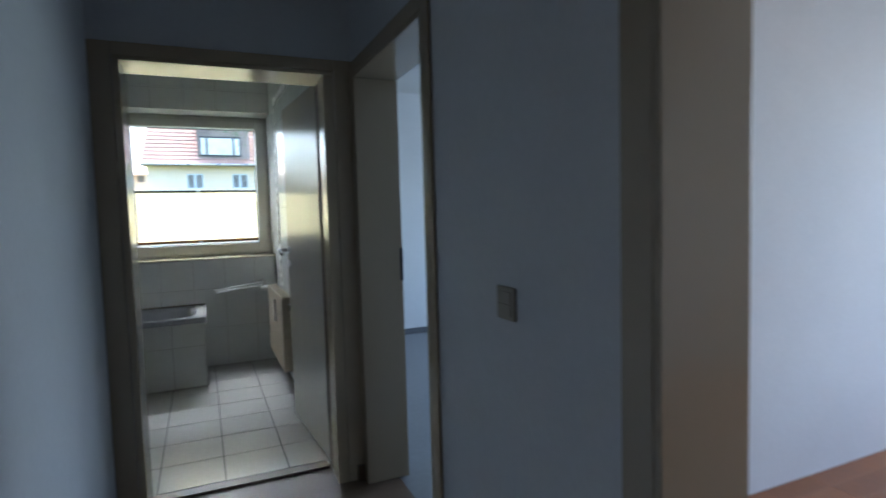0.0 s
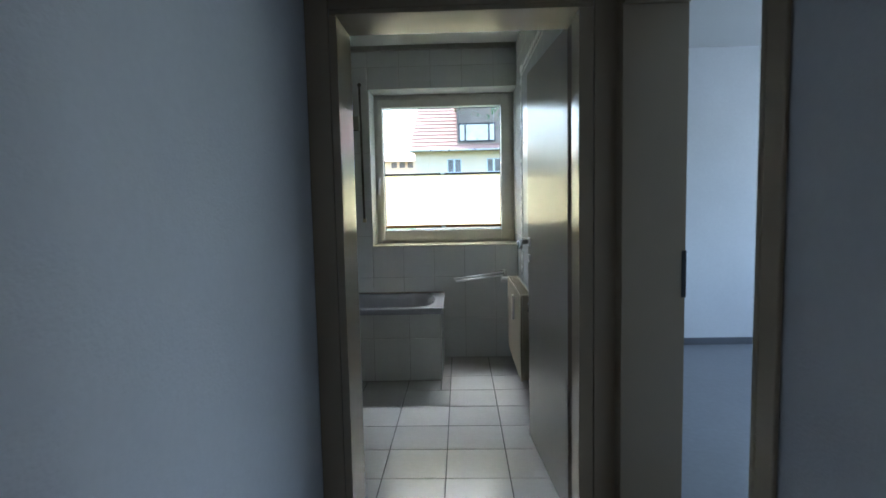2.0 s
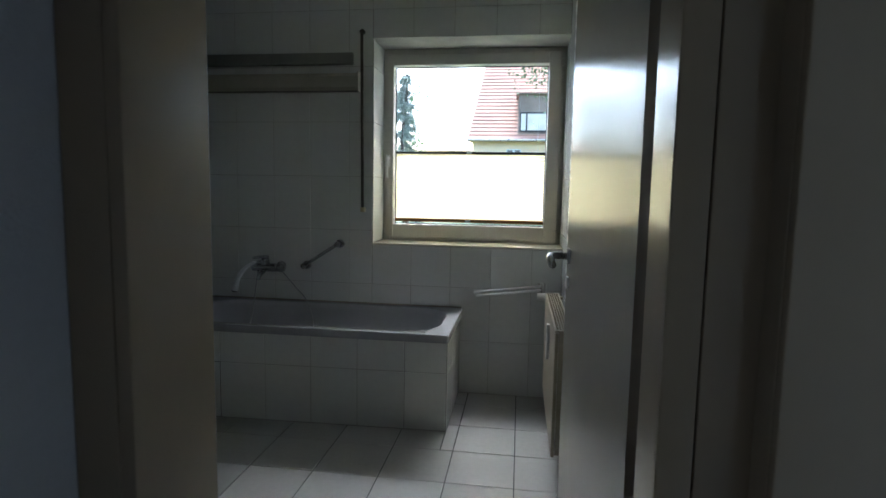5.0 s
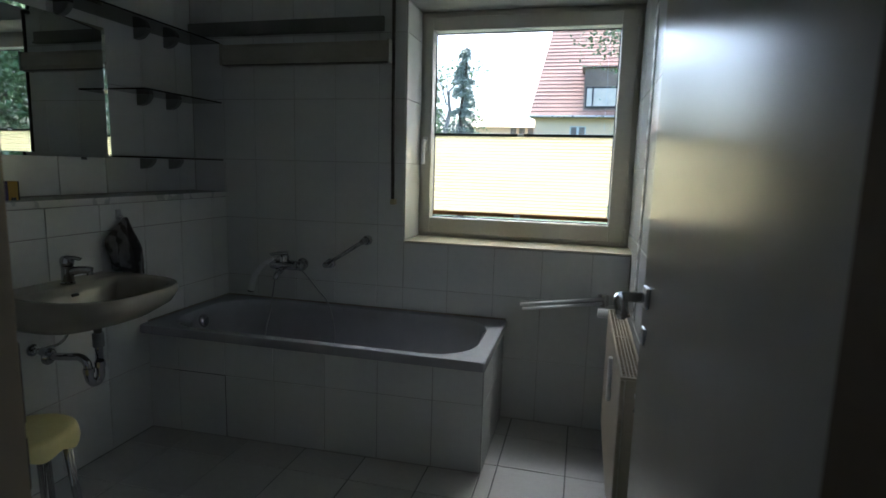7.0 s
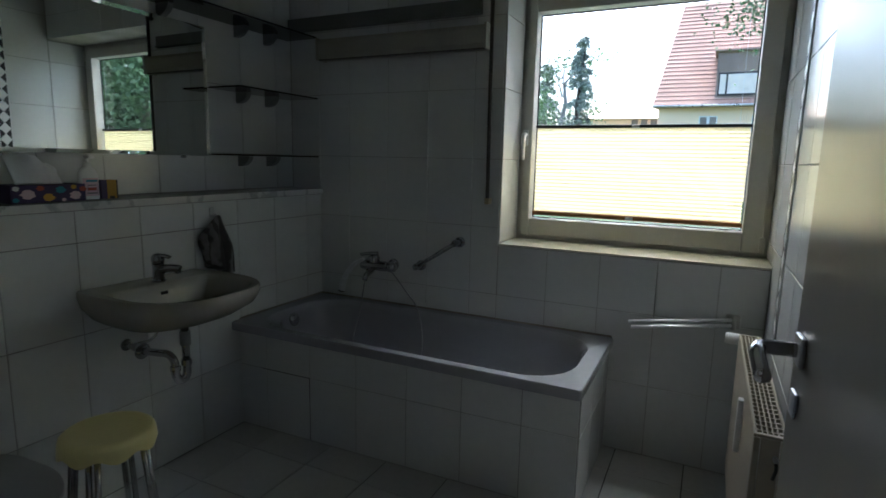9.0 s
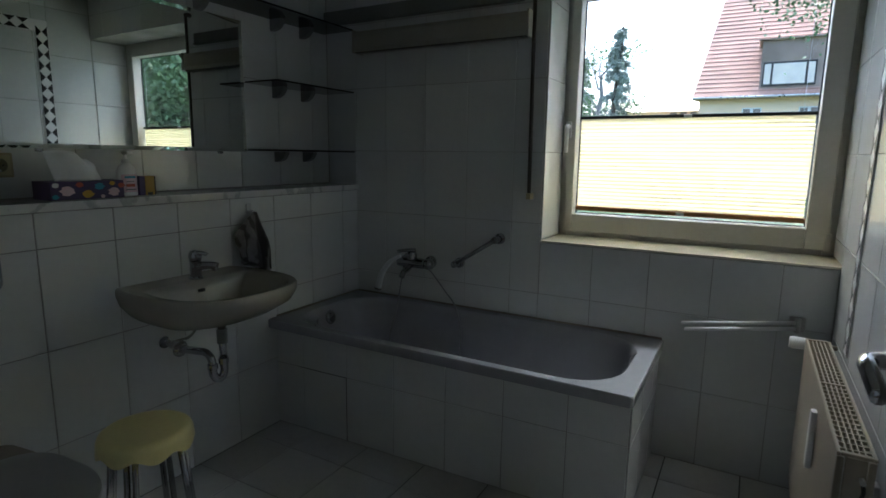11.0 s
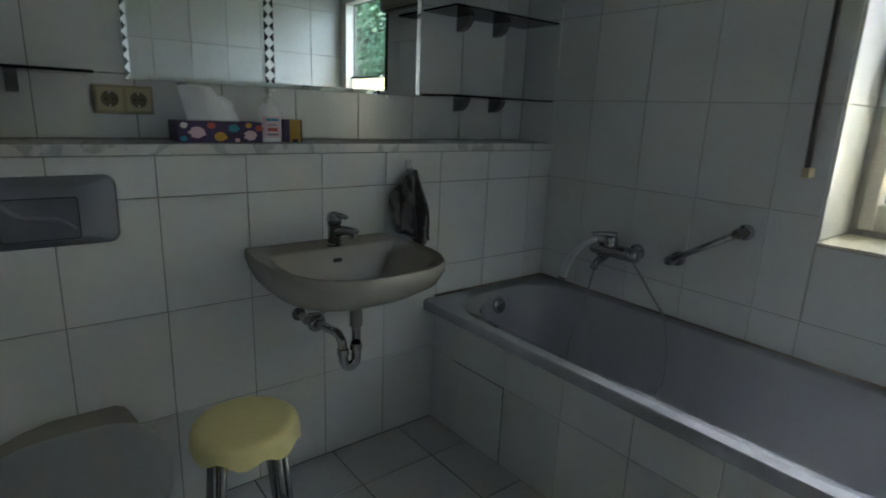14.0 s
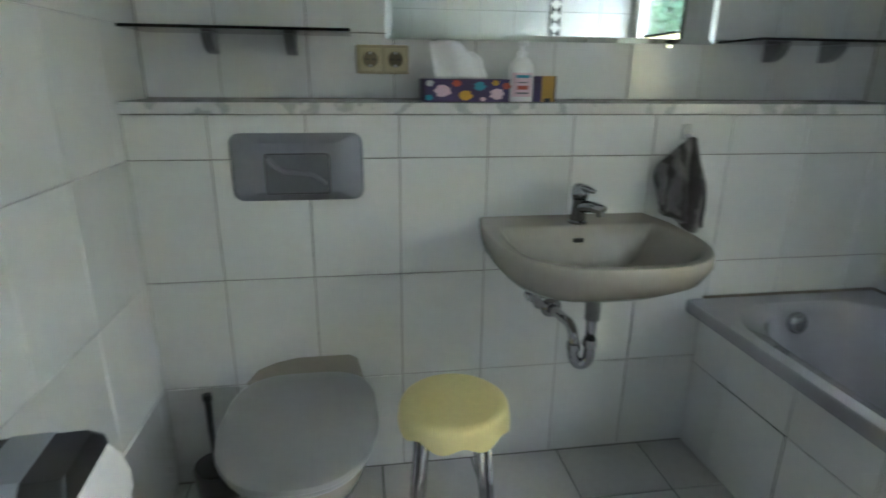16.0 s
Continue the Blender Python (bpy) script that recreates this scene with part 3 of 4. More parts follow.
def tub_mixer():
    th = thing("bath_mixer", (-1.28, 5.30, 0.765), "chrome bath mixer with a hand shower on the wall", "tap")
    bm = lathe([(0.024, -0.085), (0.028, -0.07), (0.028, 0.07), (0.024, 0.085)], 20)
    bmesh.ops.transform(bm, matrix=pose(0.0, -0.075, 0.0, 0, 90, 0), verts=bm.verts)
    part("body", bm, CHROME, th, auto=40)
    for x in (-0.075, 0.075):
        r = lathe([(0.034, 0.0), (0.03, 0.012), (0.016, 0.016), (0.016, 0.075)], 20)
        bmesh.ops.transform(r, matrix=pose(x, -0.001, 0, 90, 0, 0), verts=r.verts)
        part("wall_flange", r, CHROME, th, auto=40)
    part("spout", tube(bend([(0, -0.08, -0.01), (0, -0.12, -0.03), (0, -0.16, -0.04), (0, -0.175, -0.065)]), 0.015, 14), CHROME, th, smooth=True)
    c = lathe([(0.027, 0.018), (0.028, 0.045), (0.026, 0.05), (0.022, 0.058), (0.001, 0.06)], 20)
    bmesh.ops.translate(c, vec=(0, -0.075, 0), verts=c.verts)
    part("cartridge", c, CHROME, th, auto=40)
    lever = tube(bend([(0.012, -0.066, 0.066), (-0.02, -0.1, 0.07), (-0.055, -0.135, 0.06)]), 0.023, 12, taper=0.7)
    for v in lever.verts:
        v.co.z = 0.066 + (v.co.z - 0.066) * 0.5
    part("lever", lever, CHROME, th, "flat chrome lever", smooth=True)
    k = lathe([(0.022, 0.0), (0.029, 0.012), (0.03, 0.03), (0.022, 0.044), (0.001, 0.048)], 20)
    bmesh.ops.transform(k, matrix=pose(0.083, -0.075, 0, 0, 90, 0), verts=k.verts)
    part("diverter_knob", k, CHROME, th, "domed chrome knob", smooth=True)
    part("aerator", lathe([(0.012, -0.062), (0.014, -0.058), (0.014, -0.028)], 16), CHROME, th, auto=40).matrix_basis = pose(-0.04, -0.08, 0)
    wand = mat("grey_white_plastic", (0.66, 0.67, 0.68), 0.3)
    shower = part("hand_shower", tube(bend([(-0.055, -0.10, 0.035), (-0.11, -0.115, 0.0), (-0.16, -0.125, -0.07), (-0.183, -0.13, -0.15)]), 0.009, 12, taper=2.0), wand, th, "white hand shower hanging down", smooth=True)
    part("spray_face", lathe([(0.018, -0.004), (0.019, 0.0), (0.017, 0.004)], 16), BLACK_PLASTIC, shower, "dark spray face").matrix_basis = pose(-0.184, -0.13, -0.152, 0, 14, 0)
    part("hose", tube(bend([(0.095, -0.085, -0.015), (0.134, -0.10, -0.03), (0.22, -0.105, -0.12), (0.29, -0.12, -0.19), (0.36, -0.19, -0.31), (0.37, -0.24, -0.42), (0.30, -0.27, -0.52), (0.15, -0.30, -0.575), (0.02, -0.29, -0.53), (-0.03, -0.24, -0.38), (-0.047, -0.15, -0.24), (-0.044, -0.10, -0.07), (-0.03, -0.085, -0.02)], 8), 0.0042, 10), mat("hose_steel", (0.3, 0.3, 0.31), 0.3, metal=0.8), th, "metal shower hose looped into the tub", smooth=True)


tub_mixer()


def grab_bar():
    th = thing("grab_bar", (-1.03, 5.30, 0.78), "chrome grab bar slanting up the tiled wall", "grab bar")
    a, b = Vector((0, -0.06, 0.0)), Vector((0.224, -0.06, 0.145))
    part("bar", tube([a, b], 0.011, 14), CHROME, th, smooth=True)
    for p in (a, b):
        r = lathe([(0.028, 0.0), (0.027, 0.012), (0.018, 0.016), (0.016, 0.05), (0.019, 0.06), (0.017, 0.072), (0.001, 0.073)], 18)
        bmesh.ops.transform(r, matrix=pose(p.x, -0.001, p.z, 90, 0, 0), verts=r.verts)
        part("mount", r, CHROME, th, auto=40)


grab_bar()


def towel_rail():
    th = thing("towel_rail", (0.468, 5.30, 0.695), "two-armed chrome swivel towel rail on the wall", "towel rail")
    part("wall_plate", box(-0.028, -0.012, -0.03, 0.028, 0, 0.03, 0.006), STEEL, th, auto=40)
    part("pivot", tube([(0, -0.03, -0.028), (0, -0.03, 0.028)], 0.011, 12), STEEL, th, smooth=True)
    part("neck", box(-0.01, -0.03, -0.02, 0.01, -0.01, 0.02, 0.003), STEEL, th, auto=40)
    part("arm", tube([(0, -0.03, 0.012), (-0.40, -0.16, -0.02)], 0.0075, 12), BRIGHT_CHROME, th, smooth=True)
    part("arm", tube([(0, -0.03, -0.012), (-0.385, -0.185, -0.036)], 0.0075, 12), BRIGHT_CHROME, th, smooth=True)


towel_rail()


def radiator():
    th = thing("radiator", (0.483, 4.205, 0.15), "cream panel radiator with a top grille on the side wall", "radiator")
    D, L, H, wall = 0.074, 0.89, 0.545, 0.1015
    bm = box(0, 0, 0, 0.016, L, H - 0.006, 0.005)
    part("front_panel", bm, RAD, th, auto=40)
    part("back_panel", box(D - 0.016, 0, 0, D, L, H - 0.006, 0.005), RAD, th, auto=40)
    for y in (0.0, L - 0.008):
        part("side_cover", box(0.0165, y, 0.01, D - 0.0165, y + 0.008, H - 0.004, 0.002), RAD, th)
    fins = bmesh.new()
    for k in range(30):
        y = 0.03 + (L - 0.06) * k / 29
        box(0.018, y, 0.04, D - 0.018, y + 0.0015, H - 0.05, 0, 1, fins)
    part("fins", fins, RAD, th)
    g = bmesh.new()
    for x in (0.0, D - 0.008):
        box(x, 0, H - 0.0055, x + 0.008, L, H + 0.004, 0.002, 1, g)
    for y in (0.0, L / 2 - 0.006, L - 0.012):
        box(0.008, y, H - 0.004, D - 0.008, y + 0.012, H + 0.004, 0.001, 1, g)
    for k in range(1, 5):
        x = 0.008 + (D - 0.016) * k / 5
        box(x - 0.0016, 0.012, H - 0.008, x + 0.0016, L - 0.012, H + 0.002, 0, 1, g)
    for k in range(1, 30):
        y = L * k / 30
        box(0.008, y - 0.0022, H - 0.009, D - 0.008, y + 0.0022, H + 0.0015, 0, 1, g)
    part("top_grille", g, RAD, th, "open cream top grille")
    part("heat_meter", box(-0.016, 0.35, 0.32, -0.0005, 0.38, 0.49, 0.004), WHITE_PLASTIC, th, "slim white heat meter", auto=40)
    v = lathe([(0.014, 0), (0.014, 0.02), (0.021, 0.024), (0.023, 0.06), (0.02, 0.075), (0.001, 0.076)], 16)
    bmesh.ops.transform(v, matrix=pose(0.03, L + 0.045, H - 0.03, 0, -90, 0), verts=v.verts)
    part("thermostat_head", v, WHITE_PLASTIC, th, "white thermostat head", auto=40)
    part("valve_pipe", tube([(0.03, L + 0.004, H - 0.03), (0.03, L + 0.045, H - 0.03)], 0.011, 12), STEEL, th, smooth=True)
    part("supply_pipe", tube(bend([(0.04, L + 0.045, H - 0.03), (0.07, L + 0.045, H - 0.03), (wall, L + 0.045, H - 0.03)]), 0.009, 10), RAD, th, smooth=True)
    for y in (0.1, L - 0.1):
        part("wall_bracket", box(D + 0.0005, y - 0.015, 0.1, wall, y + 0.015, H - 0.1, 0.002), STEEL, th)
    part("bleed_key", tube(bend([(0.05, -0.012, H - 0.05), (0.052, -0.02, H - 0.07), (0.046, -0.022, H - 0.095)]), 0.004, 8), SEAL, th, smooth=True)
    part("bleed_valve", tube([(0.05, 0.0, H - 0.05), (0.05, -0.018, H - 0.05)], 0.006, 8), STEEL, th)


radiator()


# ---- wash basin ----
def wash_basin():
    th = thing("wash_basin", (-1.702, 4.155, 0), "beige ceramic wall-hung washbasin", "washbasin")
    def outline(s, back, front, z, n=28, fy=1.0):
        """A half-oval front on a straight back: s half width, from back to front in x."""
        out = []
        for k in range(n + 1):
            a = -math.pi / 2 + math.pi * k / n
            cx, sy = abs(math.cos(a)) ** 0.65, math.copysign(abs(math.sin(a)) ** 0.72, math.sin(a))
            out.append((back + (front - back) * (0.28 + 0.72 * cx) if 0 < k < n else back + (front - back) * 0.22, s * sy, z))
        out.append((back, s * 0.93, z))
        out.append((back, -s * 0.93, z))
        return out
    rings = [outline(0.09, 0.002, 0.14, 0.665), outline(0.16, 0.002, 0.27, 0.685), outline(0.22, 0.002, 0.39, 0.72), outline(0.262, 0.002, 0.475, 0.77), outline(0.275, 0.002, 0.50, 0.81), outline(0.275, 0.002, 0.502, 0.832), outline(0.27, 0.004, 0.497, 0.84),
             outline(0.245, 0.115, 0.472, 0.839), outline(0.232, 0.128, 0.458, 0.832), outline(0.215, 0.14, 0.435, 0.80), outline(0.18, 0.155, 0.39, 0.745), outline(0.11, 0.18, 0.32, 0.71), outline(0.03, 0.22, 0.26, 0.702)]
    part("bowl", loft(rings), CERAMIC, th, auto=50)
    bm = box(0.1365, -0.018, 0.794, 0.145, 0.012, 0.807, 0.003)
    part("overflow_hole", bm, BLACK_PLASTIC, th, "dark overflow slot")
    return th


wash_basin()


def basin_tap():
    th = thing("basin_tap", (-1.60, 4.16, 0.8405), "chrome single-lever basin tap", "tap", rz=26)
    part("base", lathe([(0.026, 0.0), (0.026, 0.006), (0.022, 0.01), (0.021, 0.055), (0.022, 0.07), (0.001, 0.072)], 22), CHROME, th, auto=40)
    spout = part("spout", tube(bend([(0.0, 0, 0.045), (0.04, 0, 0.054), (0.075, 0, 0.054), (0.086, 0, 0.05)]), 0.018, 14, taper=0.75), CHROME, th, smooth=True)
    part("aerator", tube([(0.078, 0, 0.05), (0.08, 0, 0.034)], 0.0115, 14), CHROME, spout)
    part("cap", lathe([(0.023, 0.0725), (0.025, 0.085), (0.024, 0.098), (0.017, 0.11), (0.001, 0.114)], 22), CHROME, th, smooth=True)
    beak = tube(bend([(0.0, 0, 0.104), (0.025, 0, 0.104), (0.05, 0, 0.094)]), 0.018, 12, taper=0.55)
    for v in beak.verts:
        v.co.z = 0.1 + (v.co.z - 0.1) * 0.6
    part("lever", beak, CHROME, th, smooth=True)


basin_tap()


def siphon():
    th = thing("siphon", (-1.70, 4.19, 0), "chrome trap and angle valve under the washbasin", "siphon")
    part("tailpiece", tube([(0.20, -0.004, 0.675), (0.20, -0.004, 0.51)], 0.0155, 16), CHROME, th, smooth=True)
    part("collar", tube([(0.20, -0.004, 0.588), (0.20, -0.004, 0.645)], 0.021, 16), CLAMP, th, "dark grey collar")
    part("u_bend", tube(bend([(0.20, -0.004, 0.52), (0.20, -0.004, 0.47), (0.197, -0.013, 0.45), (0.193, -0.026, 0.445), (0.19, -0.038, 0.453), (0.188, -0.046, 0.475), (0.188, -0.046, 0.51)]), 0.0165, 16), CHROME, th, smooth=True)
    part("nut", tube([(0.20, -0.004, 0.505), (0.20, -0.004, 0.527)], 0.0205, 12), CHROME, th)
    part("nut", tube([(0.188, -0.046, 0.49), (0.188, -0.046, 0.51)], 0.0205, 12), CHROME, th)
    part("outlet_pipe", tube(bend([(0.188, -0.046, 0.505), (0.18, -0.047, 0.535), (0.15, -0.048, 0.552), (0.09, -0.05, 0.548), (0.002, -0.052, 0.54)]), 0.0155, 16), CHROME, th, smooth=True)
    part("rosette", lathe([(0.001, 0.0), (0.034, 0.0), (0.033, 0.006), (0.022, 0.016), (0.0165, 0.018)], 22), CHROME, th, auto=40).matrix_basis = pose(0.0, -0.052, 0.54, 0, 90, 0)
    v = part("angle_valve", tube([(0.0, -0.118, 0.587), (0.05, -0.118, 0.587)], 0.011, 12), CHROME, th, "chrome angle valve", smooth=True)
    part("valve_knob", tube(bend([(0.05, -0.118, 0.587), (0.056, -0.118, 0.587), (0.078, -0.118, 0.587)], 2), 0.0165, 10), CHROME, v)
    part("wall_flange", tube([(0.0, -0.118, 0.587), (0.006, -0.118, 0.587)], 0.024, 18), CHROME, v)
    part("riser", tube(bend([(0.035, -0.118, 0.587), (0.04, -0.09, 0.592), (0.06, -0.05, 0.60), (0.08, -0.03, 0.64), (0.085, -0.03, 0.70)]), 0.0055, 8), CHROME, v, smooth=True)


siphon()


def hook_towel():
    th = thing("towel_hook", (-1.70, 4.515, 1.075), "small clear hook stuck to the tiles", "hook")
    part("pad", box(0, -0.014, -0.015, 0.006, 0.014, 0.03, 0.004), mat("clear_hook_plastic", (0.55, 0.56, 0.56), 0.2), th, auto=40)
    part("peg", tube(bend([(0.004, 0, -0.002), (0.02, 0, -0.006), (0.03, 0, 0.004)]), 0.004, 8), WHITE_PLASTIC, th, smooth=True)
    cl = thing("hand_towel", (-1.682, 4.515, 1.07), "dark grey cloth hanging from the hook, fold shade in its colour", "towel")
    rings = []
    for k in range(17):
        f = k / 16
        left = 0.010 + 0.092 * min(1, f * 2.4) ** 1.1 - 0.03 * max(0, f - 0.45)
        right = 0.010 + 0.036 * min(1, f * 1.3) ** 0.7
        deep = 0.008 + 0.036 * min(1, f * 2)
        ring = []
        for a in range(96):
            t = a * math.tau / 96
            c = math.cos(t)
            fold = 1 + 0.7 * min(1, f * 3) * math.sin(9 * t + 1.3 + 0.8 * f) + 0.25 * f * math.sin(15 * t - f * 3)
            low = 0.262 - 0.06 * max(0, -c) + 0.012 * math.sin(5 * t)
            ring.append((deep * math.sin(t) * fold + 0.022, (right * c if c > 0 else left * c) * (1 + 0.06 * math.sin(f * 11 + 2 * t)) + 0.006 * f, -f * low))
        rings.append(ring)
    part("cloth", loft(rings), CLOTH, cl, smooth=True)


hook_towel()


# ---- toilet, flush plate, stool, bin, brush ----
def toilet():
    th = thing("toilet", (-1.70, 3.392, 0), "beige wall-hung toilet with its grey-beige lid closed", "toilet")
    def ring(x0, x1, w, z, n=36, p=0.8):
        out = []
        for k in range(n):
            a = math.tau * k / n
            c, s = math.cos(a), math.sin(a)
            if c < 0:
                out.append(((x0 + x1) / 2 + (x1 - x0) / 2 * -abs(c) ** 0.45, w * math.copysign(abs(s) ** 0.55, s) * (1 - 0.12 * abs(c)), z))
            else:
                out.append(((x0 + x1) / 2 + (x1 - x0) / 2 * c, w * math.copysign(abs(s) ** p, s), z))
        return out
    part("bowl", loft([ring(0.002, 0.20, 0.09, 0.09), ring(0.002, 0.30, 0.115, 0.13), ring(0.002, 0.44, 0.15, 0.22), ring(0.002, 0.53, 0.172, 0.32), ring(0.002, 0.555, 0.178, 0.375), ring(0.002, 0.552, 0.176, 0.385)]), CERAMIC, th, auto=50)
    part("seat", loft([ring(0.115, 0.562, 0.183, 0.386), ring(0.11, 0.567, 0.186, 0.392), ring(0.11, 0.567, 0.186, 0.40), ring(0.114, 0.563, 0.183, 0.404)]), LID, th, auto=50)
    part("lid", loft([ring(0.106, 0.572, 0.19, 0.405), ring(0.104, 0.576, 0.193, 0.411), ring(0.106, 0.574, 0.191, 0.421), ring(0.113, 0.56, 0.18, 0.427), ring(0.16, 0.49, 0.125, 0.430)]), LID, th, "grey-beige closed lid", auto=50)
    deck = [(0.13, -0.165), (0.13, 0.155), (0.03, 0.14), (0.006, 0.12), (0.006, -0.04), (0.03, -0.1), (0.07, -0.148)]
    part("hinge_deck", loft([[(x, y, h) for x, y in deck] for h in (0.386, 0.416)] + [[(0.066 + (x - 0.066) * 0.95, y * 0.97, 0.421) for x, y in deck]]), CERAMIC, th, "beige ceramic deck behind the lid")


toilet()


def flush_plate():
    th = thing("flush_plate", (-1.70, 3.393, 0.993), "grey plastic flush plate with a curved push lever", "flush plate")
    o = lambda a, b, r, d: [(d, p[0], p[1]) for p in round_rect(-a, -b, a, b, r, 0)]
    low = lambda a, b, r, d: [(d, p[0], p[1] - 0.016) for p in round_rect(-a, -b, a, b, r, 0)]
    part("plate", loft([o(0.172, 0.089, 0.026, 0.0), o(0.174, 0.091, 0.028, 0.005), o(0.168, 0.085, 0.026, 0.0115), o(0.125, 0.068, 0.02, 0.0185), o(0.092, 0.064, 0.012, 0.0205)]), SILVER, th, auto=30)
    part("panel_gap", loft([low(0.085, 0.055, 0.01, 0.0206), low(0.085, 0.055, 0.01, 0.0212)]), BLACK_PLASTIC, th)
    part("push_panel", loft([low(0.082, 0.052, 0.008, 0.0213), low(0.082, 0.052, 0.008, 0.0222), low(0.079, 0.049, 0.008, 0.0235)]), mat("darker_silver_lacquer", (0.15, 0.158, 0.175), 0.3, metal=0.4), th, "darker grey push panel", auto=30)
    ridge = tube(bend([(0, -0.075, 0.028), (0, -0.06, 0.008), (0, -0.035, -0.008), (0, 0.0, -0.013), (0, 0.04, -0.019), (0, 0.074, -0.044)]), 0.0085, 12, taper=0.6)
    for v in ridge.verts:
        v.co.x = 0.0235 + v.co.x * 0.5
    # ridge coloured lighter than its panel, painting the highlight along the curve
    part("finger_ridge", ridge, mat("ridge_highlight_grey", (0.22, 0.225, 0.245), 0.28, metal=0.3), th, smooth=True)


flush_plate()


def stool():
    th = thing("stool", (-1.37, 3.775, -0.0), "pale yellow plastic stool with a scalloped seat and chrome legs", "stool")
    bm = bmesh.new()
    n = 72
    rings = []
    for r, z, s in ((0.001, 0.446, 0), (0.06, 0.447, 0), (0.112, 0.449, 0), (0.128, 0.447, 0), (0.137, 0.440, 0), (0.141, 0.428, 0), (0.143, 0.414, 0.3), (0.1445, 0.405, 1.0), (0.140, 0.405, 1.0), (0.137, 0.415, 0.3), (0.126, 0.434, 0), (0.001, 0.436, 0)):
        rings.append([(r * math.cos(a * math.tau / n), r * math.sin(a * math.tau / n), z - s * 0.02 * (0.5 - 0.5 * math.cos(8 * a * math.tau / n)) ** 0.8) for a in range(n)])
    part("seat", loft(rings), YELLOW, th, "pale yellow seat with scalloped rim", auto=50)
    for k in range(4):
        a = math.tau * (k + 0.5) / 4 - 0.2
        c, s = math.cos(a), math.sin(a)
        t = Vector((-s, c, 0)) * 0.013
        p0, p1 = Vector((0.105 * c, 0.105 * s, 0.42)), Vector((0.145 * c, 0.145 * s, 0.012))
        leg = part("leg", tube([p0 + t, p1 + t], 0.0095, 10), CHROME, th, "chrome tube leg", smooth=True)
        part("leg_tube", tube([p0 - t, p1 - t], 0.0095, 10), CHROME, leg, smooth=True)
        if k == 1:
            part("brace", tube([(0.02, 0.035, 0.43), (0.115 * c, 0.115 * s, 0.06)], 0.003, 8), CHROME, leg)
        part("foot_cap", box(p1.x - 0.018, p1.y - 0.018, 0.0, p1.x + 0.018, p1.y + 0.018, 0.014, 0.005), BLACK_PLASTIC, leg, auto=40)


stool()


def swing_bin():
    th = thing("waste_bin", (-0.885, 3.078, 0), "tall white plastic bin with a dark and grey swing lid", "bin", rz=4)
    rr = lambda a, b, r, z: round_rect(-a * 0.9, -b * 0.9, a * 0.9, b * 0.9, r * 0.9, z)
    part("body", loft([rr(0.085, 0.082, 0.03, 0.0), rr(0.09, 0.087, 0.03, 0.006), rr(0.115, 0.112, 0.035, 0.585), rr(0.117, 0.114, 0.035, 0.588)]), WHITE_PLASTIC, th, auto=40)
    part("hood", loft([rr(0.12, 0.116, 0.036, 0.5885), rr(0.12, 0.116, 0.036, 0.615), rr(0.112, 0.11, 0.034, 0.65), rr(0.09, 0.098, 0.03, 0.685)]), WHITE_PLASTIC, th, auto=40)
    part("flap", loft([rr(0.088, 0.095, 0.012, 0.6855), rr(0.085, 0.093, 0.012, 0.70), rr(0.06, 0.085, 0.012, 0.722)]), BLACK_PLASTIC, th, "dark swing flap", auto=30)
    part("flap_band", loft([[(x, y, z) for x, z in ((-0.0805, 0.686), (-0.078, 0.7025), (-0.0545, 0.7245), (0.0545, 0.7245), (0.078, 0.7025), (0.0805, 0.686))] for y in (-0.032, 0.026)]), GREY_PLASTIC, th, "grey band across the flap")
    for z in (0.612, 0.628):
        part("print_bar", box(0.104, -0.02, z, 0.1085, 0.03, z + 0.006), SKIRT, th)


swing_bin()


def toilet_brush():
    th = thing("toilet_brush", (-1.60, 3.11, 0), "dark toilet brush standing in its holder", "toilet brush")
    part("holder", lathe([(0.054, 0.0), (0.058, 0.004), (0.064, 0.13), (0.062, 0.132), (0.058, 0.13), (0.05, 0.02)], 24), mat("charcoal_plastic", (0.05, 0.052, 0.058), 0.35), th, auto=40)
    part("collar", lathe([(0.06, 0.131), (0.06, 0.14), (0.012, 0.152)], 20), BLACK_PLASTIC, th, auto=40)
    part("stem", tube([(0, 0, 0.15), (0, 0, 0.35)], 0.009, 10), mat("dark_grey_plastic", (0.06, 0.062, 0.068), 0.4), th, smooth=True)
    part("knob", lathe([(0.010, 0.35), (0.013, 0.355), (0.013, 0.372), (0.001, 0.376)], 12), BLACK_PLASTIC, th, auto=40)


toilet_brush()


# ---- ledge, mirror, shelves and what stands there ----
tagged(part("marble_ledge", box(-1.9045, 2.962, 1.133, -1.683, 5.297, 1.163, 0.003), MARBLE, auto=40), "white marble ledge with grey veins", "ledge", kind="structure")


def wall_mirror_thing():
    y0, y1, z0, z1 = 3.645, 4.685, 1.335, 1.935
    th = thing("mirror", (-1.9045, y0, z0), "large wall mirror with cut glass edges above a marble ledge", "mirror", rz=-0.6)
    W, H, b = y1 - y0, z1 - z0, 0.016
    o = lambda i, d: [(d, i, i), (d, W - i, i), (d, W - i, H - i), (d, i, H - i)]
    part("glass", loft([o(0, 0.0), o(0, 0.0085), o(b, 0.0057)]), MIRROR, th)
    for y in (0.15, W - 0.15):
        part("clip", box(0.0, y - 0.012, -0.012, 0.0115, y + 0.012, -0.0005, 0.002), CHROME, th)


wall_mirror_thing()


